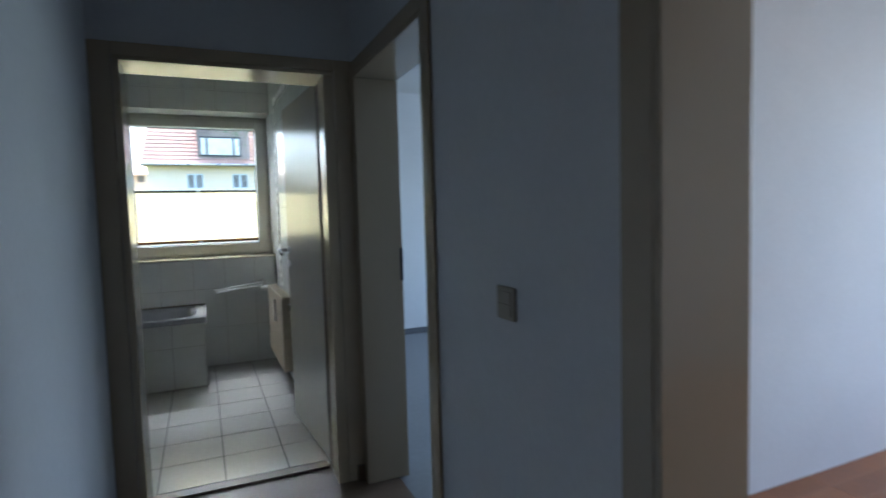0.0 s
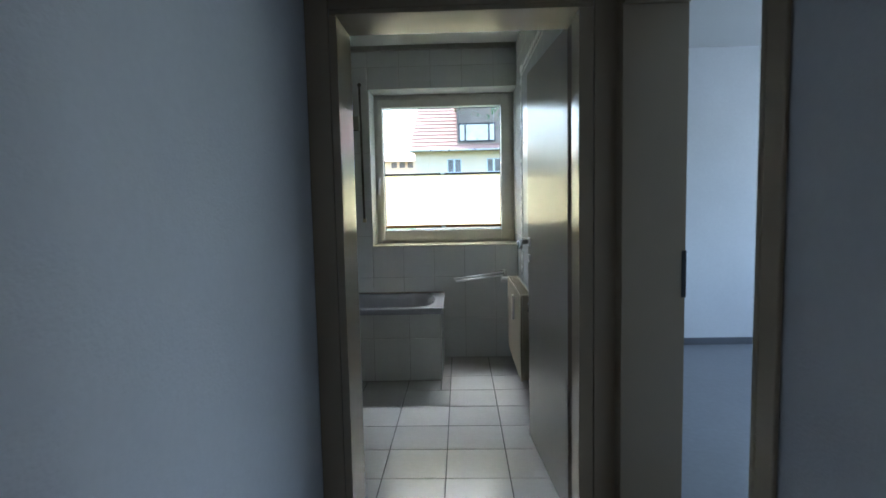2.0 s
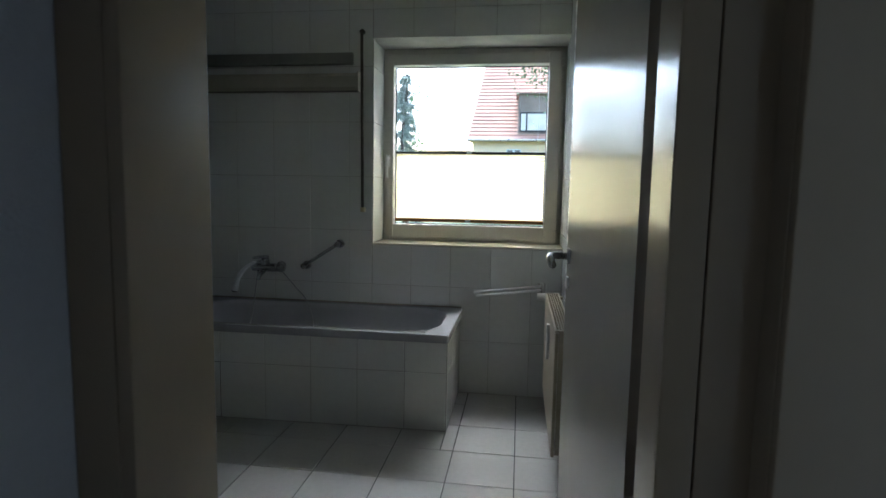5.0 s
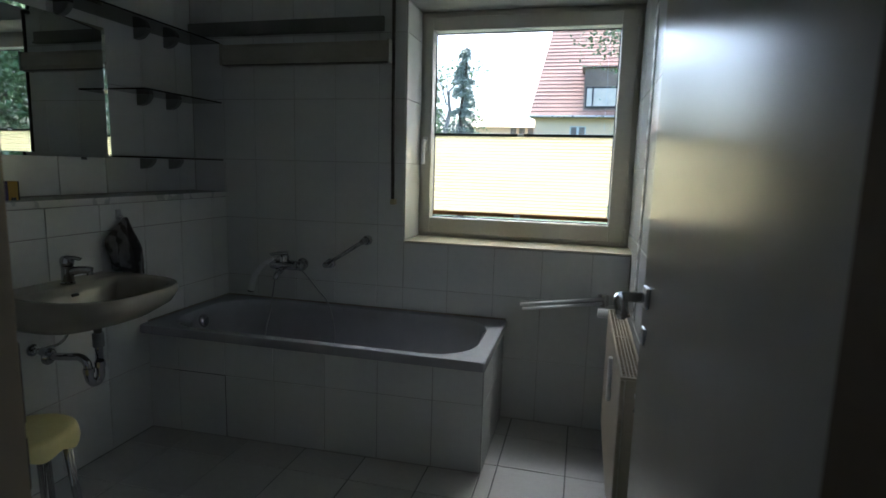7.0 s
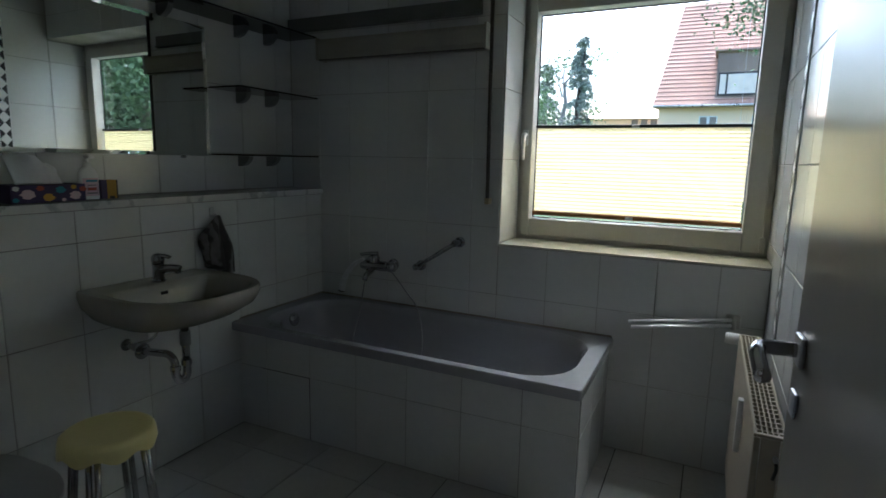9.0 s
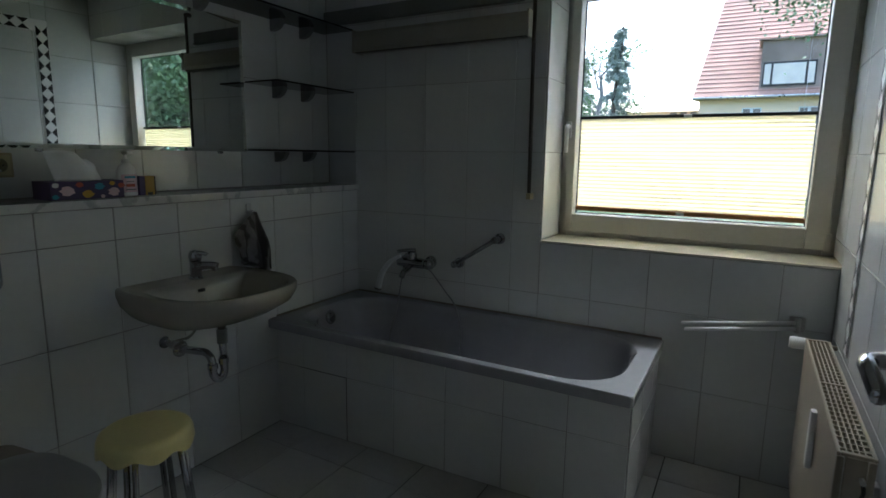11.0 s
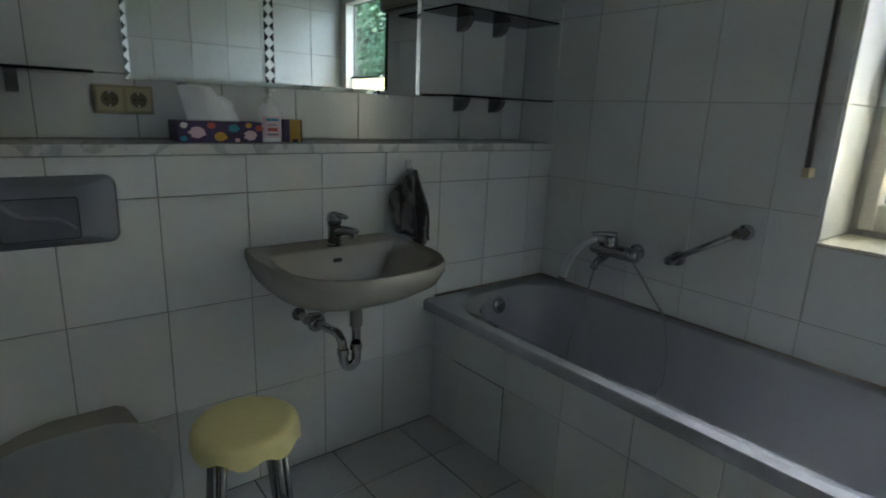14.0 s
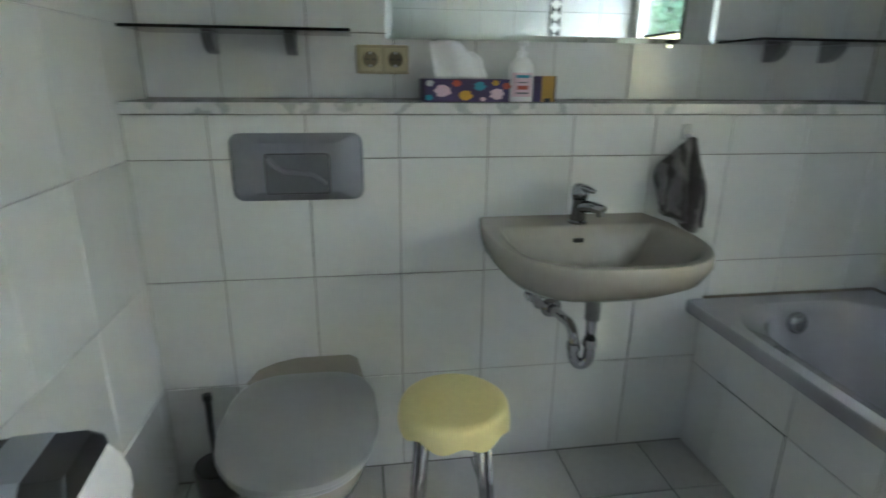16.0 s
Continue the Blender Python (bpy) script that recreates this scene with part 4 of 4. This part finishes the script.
def glass_shelf(y0, y1, z, deep, label, mounts):
    th = thing("glass_shelf", (-1.9045, y0, z), label, "shelf", "glass shelves over the ledge")
    part("board", box(0.002, 0, 0, deep, y1 - y0, 0.008, 0.002), SMOKED, th, "smoked dark glass board")
    for at in mounts:
        y = at - y0
        bm = bmesh.new()
        prof = [(0.0, -0.001), (0.078, -0.001), (0.08, -0.008), (0.074, -0.02), (0.06, -0.036), (0.042, -0.047), (0.02, -0.053), (0.0, -0.054)]
        loft([[(p[0], y - 0.014, p[1]) for p in prof], [(p[0], y + 0.014, p[1]) for p in prof]], bm)
        part("bracket", bm, CLAMP, th, "grey clamp bracket", auto=40)


for z in (1.339, 1.66):
    glass_shelf(4.705, 5.27, z, 0.215, "smoked glass wall shelf beside the mirror", (4.893, 5.097))
glass_shelf(3.66, 5.27, 1.985, 0.215, "long smoked glass wall shelf running above the mirror", (3.86, 4.46, 4.893, 5.097))
glass_shelf(2.985, 3.545, 1.339, 0.205, "smoked glass wall shelf above the flush plate", (3.162, 3.378))


def sockets():
    th = thing("double_socket", (-1.9045, 3.636, 1.277), "cream double wall socket above the ledge", "socket")
    part("frame", box(0, -0.078, -0.041, 0.009, 0.078, 0.041, 0.004), mat("aged_beige_plastic", (0.36, 0.31, 0.19), 0.4, vary=0.06), th, auto=40)
    for y in (-0.037, 0.037):
        s = part("insert", box(0.0091, y - 0.032, -0.032, 0.0115, y + 0.032, 0.032, 0.003), BEIGE, th, auto=40)
        r = lathe([(0.022, 0.0), (0.0225, 0.002), (0.0195, 0.002), (0.019, 0.0003), (0.001, 0.0002)], 24)
        bmesh.ops.transform(r, matrix=pose(0.0116, y, 0, 0, 90, 0), verts=r.verts)
        part("well", r, mat("socket_well", (0.17, 0.145, 0.085), 0.5), s, "darker round socket well", auto=40)
        for dy in (-0.0095, 0.0095):
            part("hole", tube([(0.0118, y + dy, 0), (0.0128, y + dy, 0)], 0.003, 8), BLACK_PLASTIC, s)
        for dz in (-0.018, 0.018):
            part("earth_clip", box(0.0118, y - 0.003, dz - 0.004, 0.0145, y + 0.003, dz + 0.004, 0.001), STEEL, s)


sockets()


def tissue_box():
    th = thing("tissue_box", (-1.79, 3.861, 1.163), "dark violet patterned tissue box with a tissue sticking out", "tissue box")
    part("carton", box(-0.058, -0.122, 0, 0.058, 0.122, 0.062, 0.002), PRINT, th, auto=40)
    for i, (y, z, r, m) in enumerate(((-0.07, 0.03, 0.022, PINK), (-0.005, 0.018, 0.018, ORANGE), (0.035, 0.043, 0.016, BLUE), (0.085, 0.022, 0.02, PINK), (-0.105, 0.05, 0.011, WHITE_PLASTIC), (0.08, 0.052, 0.01, ORANGE), (-0.03, 0.05, 0.012, RED), (0.112, 0.044, 0.012, RED), (-0.108, 0.012, 0.01, BLUE), (0.045, 0.008, 0.008, PINK))):
        d = bmesh.new()
        ring = [(0.0583 + 0.0004 * (i % 3), y + r * math.cos(a * math.tau / 14) * (1 + 0.25 * math.sin(3 * a + i)), z + r * 0.75 * math.sin(a * math.tau / 14)) for a in range(14)]
        d.faces.new([d.verts.new(p) for p in ring])
        part("printed_spot", d, m, th)
    bm = bmesh.new()
    n, rows = 20, []
    for k in range(11):
        f = k / 10
        row = []
        for i in range(n + 1):
            u = i / n
            left = -0.085 - 0.014 * f
            right = 0.064 - 0.02 * f - 0.017 * f ** 4 + 0.006 * math.sin(f * 11) * f
            crease = 0.016 * abs(u - 0.66) / 0.34 + 0.01 * math.sin(u * 9 + f)
            row.append(bm.verts.new((0.03 - crease * (0.4 + 0.8 * f), left + (right - left) * u, 0.061 + f * (0.1 + 0.004 * math.sin(u * 5) - 0.022 * min(1, max(0, u - 0.7) * 12)))))
        rows.append(row)
    for r, q in zip(rows, rows[1:]):
        for i in range(n):
            bm.faces.new((r[i], r[i + 1], q[i + 1], q[i]))
    t = part("tissue", bm, PAPER, th, "crumpled white tissue", smooth=True)
    mod = t.modifiers.new("thick", "SOLIDIFY")
    mod.thickness = 0.0012


tissue_box()


def lotion_bottle():
    th = thing("lotion_bottle", (-1.79, 4.03, 1.163), "white plastic pump bottle with a printed label", "bottle")
    el = lambda a, b, z: [(b * math.cos(k * math.tau / 28), a * math.sin(k * math.tau / 28), z) for k in range(28)]
    part("body", loft([el(0.035, 0.02, 0), el(0.037, 0.022, 0.003), el(0.037, 0.022, 0.085), el(0.034, 0.02, 0.1), el(0.024, 0.016, 0.115), el(0.013, 0.013, 0.1225)]), WHITE_PLASTIC, th, auto=40)
    part("pump_collar", lathe([(0.014, 0.123), (0.014, 0.137), (0.006, 0.139), (0.006, 0.152)], 16), WHITE_PLASTIC, th, auto=40)
    part("pump_head", box(-0.006, -0.012, 0.1525, 0.032, 0.012, 0.166, 0.004), WHITE_PLASTIC, th, auto=40)
    lab = bmesh.new()
    loft([[(0.0223 * math.cos(a), 0.0373 * math.sin(a), z) for a in np.linspace(-0.9, 0.9, 12)] for z in (0.014, 0.08)], lab, False, False)
    bmesh.ops.delete(lab, geom=[f for f in lab.faces if f.calc_area() > 0.0012], context="FACES")
    label_part = part("label", lab, PINK, th, "pale pink label")
    for z0, z1, m, w in ((0.066, 0.074, BLUE, 0.02), (0.034, 0.045, RED, 0.016), (0.022, 0.026, SKIRT, 0.018), (0.052, 0.055, SKIRT, 0.014)):
        part("print_bar", box(0.0205, -w, z0, 0.0232, w, z1), m, label_part)


lotion_bottle()


def small_box():
    th = thing("small_carton", (-1.79, 4.10, 1.163), "small amber and black carton", "carton")
    part("front", box(-0.02, -0.012, 0, 0.02, 0.026, 0.072, 0.001), mat("dark_amber_print", (0.42, 0.25, 0.02), 0.45, vary=0.12), th)
    part("dark_side", box(-0.02, -0.034, 0, 0.0203, -0.0122, 0.072, 0.001), PRINT, th)
    part("edge_strip", box(-0.02, 0.0262, 0, 0.0203, 0.031, 0.072, 0.001), BLACK_PLASTIC, th)
    part("print_bar", box(0.0202, -0.004, 0.0, 0.0207, 0.016, 0.01), BLACK_PLASTIC, th)


small_box()


def blind_cassette():
    th = thing("shower_blind_cassette", (-1.655, 5.30, 1.865), "long beige cassette of a shower roller blind", "blind")
    prof = [(-0.0, 0.0), (-0.07, 0.0), (-0.084, 0.02), (-0.084, 0.085), (-0.07, 0.105), (-0.0, 0.105)]
    part("housing", loft([[(x, p[0], p[1]) for p in prof] for x in (0.012, 0.98)]), CASSETTE, th)
    for x in (0.0, 0.981):
        part("end_cap", box(x, -0.09, -0.006, x + 0.011, 0, 0.11, 0.003), CASSETTE, th, auto=40)
    part("slot", box(0.012, -0.075, -0.006, 0.98, -0.05, -0.0005), BROWN_ROD, th)


blind_cassette()


# a flat strip with a small lip, darker than the tiles around it
def grey_wall_strip():
    th = thing("grey_wall_strip", (-1.90, 5.30, 2.03), "grey flat strip on the wall above the blind cassette", "rail")
    part("rail", box(0.0, -0.03, 0.0, 1.18, 0.0, 0.072, 0.004), BRACKET, th, auto=40)
    part("lip", box(0.0, -0.038, 0.0, 1.18, -0.0305, 0.012, 0.002), BRACKET, th, auto=40)


grey_wall_strip()


def crank_rod():
    th = thing("shutter_crank", (-0.652, 5.30, 1.13), "dark brown crank rod of the roller shutter beside the window", "crank")
    part("rod", tube([(0, -0.035, 0.03), (-0.008, -0.035, 1.09)], 0.0095, 12), BROWN_ROD, th, smooth=True)
    part("joint", tube([(-0.008, 0, 1.095), (-0.008, -0.02, 1.097), (-0.008, -0.04, 1.088)], 0.014, 10), BROWN_ROD, th, smooth=True)
    part("clip", box(-0.012, -0.045, 0.0, 0.012, 0, 0.03, 0.003), BEIGE, th, auto=40)


crank_rod()


# ---- hall ----
def light_switch():
    th = thing("light_switch", (0.657, 1.338, 1.045), "cream double light switch on the hall wall", "switch")
    part("frame", box(-0.009, -0.041, -0.041, 0, 0.041, 0.041, 0.004), SWITCH, th, auto=40)
    for z in (-0.0155, 0.0155):
        part("rocker", box(-0.0135, -0.03, z - 0.015, -0.0092, 0.03, z + 0.015, 0.003), SWITCH, th, auto=40)


light_switch()


# ---- outside ----
tagged(part("ground", box(-2500, 5.72, -0.8, 2500, 3000, -0.5), GRASS), kind="structure")


def house():
    th = thing("house", (0, 0, 0), "cream rendered house with a steep red tiled roof and a dormer", "house")
    y0, xl, xr, ze = 36.0, -3.0, 13.0, 4.58
    wins = [(-0.58, 0.2, 3.2, 3.95), (1.93, 2.7, 3.2, 3.95), (5.0, 5.8, 3.2, 3.95)]
    w = slab("wall", (0, y0, 0), X, -Y, xl + 0.3, xr, -0.5, ze + 0.2, 9.0, RENDER, kind="")
    w.parent = th
    for a in wins:
        o = part("window", box(a[0] - 0.06, y0 - 0.04, a[2] - 0.06, a[1] + 0.06, y0 - 0.005, a[3] + 0.06, 0.01), WHITE_PLASTIC, th)
        mid = (a[0] + a[1]) / 2
        for p, q in ((a[0], mid - 0.07), (mid + 0.07, a[1])):
            part("pane", box(p, y0 - 0.05, a[2], q, y0 - 0.0405, a[3]), PANE_DARK, o)
    run, rise = 4.6, 6.4
    part("roof", loft([[(xl, y0 - 0.45, ze - 0.12), (xl, y0 - 0.45, ze), (xl + 0.9, y0 + run, ze + rise), (xl + 0.9, y0 + run, ze - 0.12)], [(xr, y0 - 0.45, ze - 0.12), (xr, y0 - 0.45, ze), (xr, y0 + run, ze + rise), (xr, y0 + run, ze - 0.12)]]), ROOF, th, "steep red clay tile roof")
    part("gutter", tube([(xl, y0 - 0.52, ze - 0.06), (xr, y0 - 0.52, ze - 0.06)], 0.07, 10), STEEL, th, smooth=True)
    courses = bmesh.new()
    n = 26
    for k in range(n):
        f, g = k / n, (k + 1) / n
        ya, yb = y0 - 0.45 + (run + 0.45) * f, y0 - 0.45 + (run + 0.45) * g
        za, zb = ze + rise * f, ze + rise * g
        xa = xl + 0.9 * f
        x = xa
        while x < xr - 0.05:
            e = min(x + 0.3, xr)
            v = [courses.verts.new(p) for p in ((x + 0.015, ya - 0.05, za + 0.034), (e - 0.015, ya - 0.05, za + 0.034), (e - 0.015, yb, zb + 0.02), (x + 0.015, yb, zb + 0.02), (x + 0.015, ya - 0.04, za - 0.02), (e - 0.015, ya - 0.04, za - 0.02))]
            courses.faces.new(v[:4])
            courses.faces.new((v[4], v[5], v[1], v[0]))
            x += 0.3
    tagged(part("roof_tiles", courses, ROOF, th), kind="stuff")
    d0, d1, dz0, dz1, dy = 0.12, 2.42, 5.02, 6.2, y0 - 0.25
    dorm = part("dormer", box(d0 - 0.1, dy, dz0 - 0.3, d1 + 0.5, dy + 3.0, dz1 + 1.05, 0.02), ROOF_OLD, th, "dormer clad in weathered brown tiles")
    part("dormer_roof", box(d0 - 0.25, dy - 0.2, dz1 + 1.052, d1 + 0.65, dy + 3.1, dz1 + 1.12, 0.01), ROOF_OLD, dorm)
    lines = bmesh.new()
    for k in range(1, 9):
        box(d0 - 0.1, dy - 0.03, dz1 + 0.02 + k * 0.115, d1 + 0.5, dy - 0.001, dz1 + 0.1 + k * 0.115, 0, 1, lines)
    part("cladding_courses", lines, ROOF_OLD, dorm)
    wf = part("window", box(d0, dy - 0.06, dz0, d1, dy - 0.002, dz1, 0.01), BROWN_ROD, dorm, "dark framed dormer window")
    for p, q in ((d0 + 0.08, d0 + 0.36), (d0 + 0.46, d1 - 0.46), (d1 - 0.36, d1 - 0.08)):
        part("pane", box(p, dy - 0.07, dz0 + 0.1, q, dy - 0.0605, dz1 - 0.1), PANE_LIGHT, wf)


house()


def far_house():
    th = thing("far_house", (0, 0, 0), "pale house wing with small windows behind the trees", "house")
    w = slab("wall", (0, 45, 0), X, -Y, -9.5, -2.6, -0.5, 4.6, 6.0, RENDER, kind="")
    w.parent = th
    part("roof", loft([[(-9.8, 44.5, 4.6), (-9.8, 48, 5.6), (-9.8, 51.5, 4.6)], [(-2.6, 44.5, 4.6), (-2.6, 48, 5.6), (-2.6, 51.5, 4.6)]]), RENDER, th)
    for x in (-5.3, -4.65, -4.0):
        part("window", box(x, 44.94, 4.1, x + 0.42, 44.995, 4.55, 0.01), PANE_DARK, th)


far_house()


def spruce(x, y, h, seed, material=NEEDLE):
    rnd = random.Random(seed)
    th = thing("spruce_tree", (x, y, -0.5), "tall dark green spruce with drooping branches", "tree", "spruces behind the garden")
    part("trunk", tube([(0.1 * math.sin(k), 0.1 * math.cos(k * 2), h * k / 8) for k in range(9)], 0.16, 8, taper=0.12), BARK, th)
    verts, faces = [], []
    for k in range(130):
        f = rnd.uniform(0.12, 0.99)
        z, a = h * f, rnd.uniform(0, math.tau)
        ln = (1 - f) ** 0.8 * h * 0.17 * rnd.uniform(0.6, 1.15) + 0.15
        for i in range(16):
            g = (i + 1) / 16
            c = Vector((math.cos(a) * ln * g, math.sin(a) * ln * g, z - 0.35 * ln * g * g + rnd.uniform(-.06, .06)))
            for _ in range(4):
                d = Vector((rnd.uniform(-1, 1), rnd.uniform(-1, 1), rnd.uniform(-1.6, 0.2))).normalized() * rnd.uniform(0.12, 0.3)
                s = d.cross(Vector((rnd.uniform(-1, 1), rnd.uniform(-1, 1), rnd.uniform(-1, 1)))).normalized() * 0.024
                b = len(verts)
                verts += [c - s, c + s, c + d]
                faces.append((b, b + 1, b + 2))
    me = bpy.data.meshes.new("crown")
    me.from_pydata(verts, [], faces)
    me.materials.append(material)
    crown = tagged(new("crown", me), kind="stuff")
    crown.parent = th


def broadleaf(x, y, h, r, seed, count=9000, low=0.25, bark=BARK, label="leafy green tree with a dense uneven crown", size=1.0, reach=()):
    rnd = random.Random(seed)
    th = thing("broadleaf_tree", (x, y, -0.5), label, "tree", "trees round the garden")
    part("trunk", tube([(0.12 * math.sin(k * 1.3), 0.1 * math.cos(k), h * 0.75 * k / 7) for k in range(8)], 0.18, 9, taper=0.35), bark, th)
    tips = []
    for k in range(16):
        a, f = rnd.uniform(0, math.tau), rnd.uniform(low, 0.75)
        p0 = Vector((0, 0, h * f))
        p1 = p0 + Vector((math.cos(a) * r * rnd.uniform(0.4, 0.95), math.sin(a) * r * rnd.uniform(0.4, 0.95), h * rnd.uniform(0.02, 0.25)))
        part("limb", tube(bend([p0, (p0 + p1) / 2 + Vector((0, 0, 0.2)), p1], 4), 0.05, 6, taper=0.3), bark, th)
        tips += [p0.lerp(p1, g) for g in (0.55, 0.8, 1.0)]
    for p1 in reach:
        p0 = Vector((0, 0, h * 0.5))
        p1 = Vector(p1)
        part("limb", tube(bend([p0, (p0 + p1) / 2 + Vector((0, 0, 0.4)), p1], 4), 0.05, 6, taper=0.2), bark, th)
        tips += [p0.lerp(p1, g) for g in (0.7, 0.85, 1.0)] * 2
    verts, faces = [], []
    for i in range(count):
        t = rnd.choice(tips)
        q = Vector((rnd.gauss(0, 1), rnd.gauss(0, 1), rnd.gauss(0, 0.8))) * r * 0.22
        c = t + q
        d = Vector((rnd.uniform(-1, 1), rnd.uniform(-1, 1), rnd.uniform(-1, .5))).normalized() * rnd.uniform(0.07, 0.14) * size
        s = d.cross(Vector((rnd.uniform(-1, 1), rnd.uniform(-1, 1), rnd.uniform(-1, 1)))).normalized() * 0.05 * size
        b = len(verts)
        verts += [c, c + d * 0.5 + s, c + d, c + d * 0.5 - s]
        faces.append((b, b + 1, b + 2, b + 3))
    me = bpy.data.meshes.new("crown")
    me.from_pydata(verts, [], faces)
    me.materials.append(LEAF)
    crown = tagged(new("crown", me), kind="stuff")
    crown.parent = th


spruce(-4.3, 23.5, 6.4, 3)
spruce(-6.6, 27.0, 6.2, 5)
broadleaf(-5.35, 25.0, 6.6, 1.5, 11, 4000, bark=BIRCH, label="thin pale-barked tree with light foliage")
# this tree and the spruce below reach unseen heights, added to block sky light
broadleaf(6.6, 15.2, 13.0, 3.0, 21, 14000, size=1.4)
spruce(9.8, 16.5, 16.0, 8)
broadleaf(10.6, 13.0, 8.5, 2.8, 22)
# rear tree raised and widened out of view, to dim the ledge wall
broadleaf(14.5, 18.0, 16.0, 4.2, 23, 16000, size=2.0)
broadleaf(3.0, 12.4, 6.6, 1.5, 27, 11000, low=0.5, size=0.5, reach=[(-2.4, -0.4, 4.15), (-2.2, 0.3, 4.6), (-1.7, -0.2, 4.4)])
broadleaf(13.2, 14.5, 9.0, 3.4, 31, 26000, low=0.1, size=1.2)
broadleaf(11.2, 11.4, 7.0, 2.6, 32, 20000, low=0.1, size=1.1)

# ---- tiles, one by one ----
JZ = [0.0, 0.335, 0.672, 1.014]
JALL = JZ + [1.35, 1.687, 2.024, 2.361, TOP - 0.001]
tiling(wall_ledge, (-1.704, 0, 0), Y, Z, steps(2.961, 5.299, 0.25, 3.918), JZ + [1.131], TILE)
tiling(wall_mirror, (-1.909, 0, 0), Y, Z, steps(2.961, 5.299, 0.25, 3.918), [1.165] + JALL[4:], TILE)
tiling(wall_window, (0, 5.304, 0), X, Z, [-1.904, -1.70, -1.5, -1.25, -1.003, -0.75, -0.60, -0.347, -0.097, 0.153, 0.403, 0.584], JALL, TILE, [WIN])
tiling(wall_right, (0.589, 0, 0), -Y, Z, sorted(-v for v in steps(2.961, 4.90, 0.25, 4.90) + [5.0, 5.299]), JALL, TILE)
tiling(wall_front, (0, 2.956, 0), -X, Z, sorted(-v for v in steps(-1.904, 0.584, 0.25, -1.65)), JALL, TILE, [(-DOOR[1], -DOOR[0], -0.1, DOOR[3])])
# the window's reveal
tiling(wall_window, (WIN[0], 0, 0), Y, Z, [5.304, 5.57], [0.94, 1.35, 1.687, 2.024, 2.18], TILE)
tiling(wall_right, (0.589, 0, 0), -Y, Z, [-5.57, -5.302], [0.94, 1.014, 1.35, 1.687, 2.024, 2.18], TILE)
tiling(floor_bath, (0, 0, -0.004), X, Y, steps(-1.70, 0.585, 0.30, 0.034), steps(2.952, 5.30, 0.30, 3.897), FLOOR_TILE, [(-1.70, -0.03, 4.72, 5.31)], gap=0.0048, name="floor_tile")
tiling(floor_wood, (0, 0, -0.004), X, Y, steps(0.801, 4.298, 1.2, 1.3), steps(-1.6, 1.788, 0.12, 0), WOOD, gap=0.001, name="plank")


def mosaic_border():
    """A vertical band of black and white triangles set into the side wall."""
    th = tagged(new("trim"), "vertical tile border of black and white triangles", kind="structure")
    def band(c0, c1, z0, z1, upright, face):
        """face: places a point by its run along the wall, its height and how far it stands off the tiles."""
        run = [(c0, z0), (c1, z0), (c1, z1), (c0, z1)]
        strip = part("border_strip", loft([[face(c, z, d) for c, z in run] for d in (0.0005, 0.0035)]), WHITE_PLASTIC, th)
        for k in range(int((z1 - z0 if upright else c1 - c0) / 0.08)):
            for tri in (((0.003, 0.002), (0.038, 0.04), (0.003, 0.078)), ((0.077, 0.002), (0.077, 0.078), (0.042, 0.04))):
                pts = [(c0 + a, z0 + 0.001 + b + k * 0.08) if upright else (c0 + 0.001 + b + k * 0.08, z0 + a) for a, b in tri]
                part("triangle", loft([[face(*p, d) for p in pts] for d in (0.0037, 0.0045)]), BLACK_PLASTIC, strip)
    side = lambda c, z, d: (0.585 - d, c, z)
    band(4.92, 5.0, 0.70, 2.26, True, side)
    band(2.965, 4.918, 2.18, 2.26, False, side)


mosaic_border()
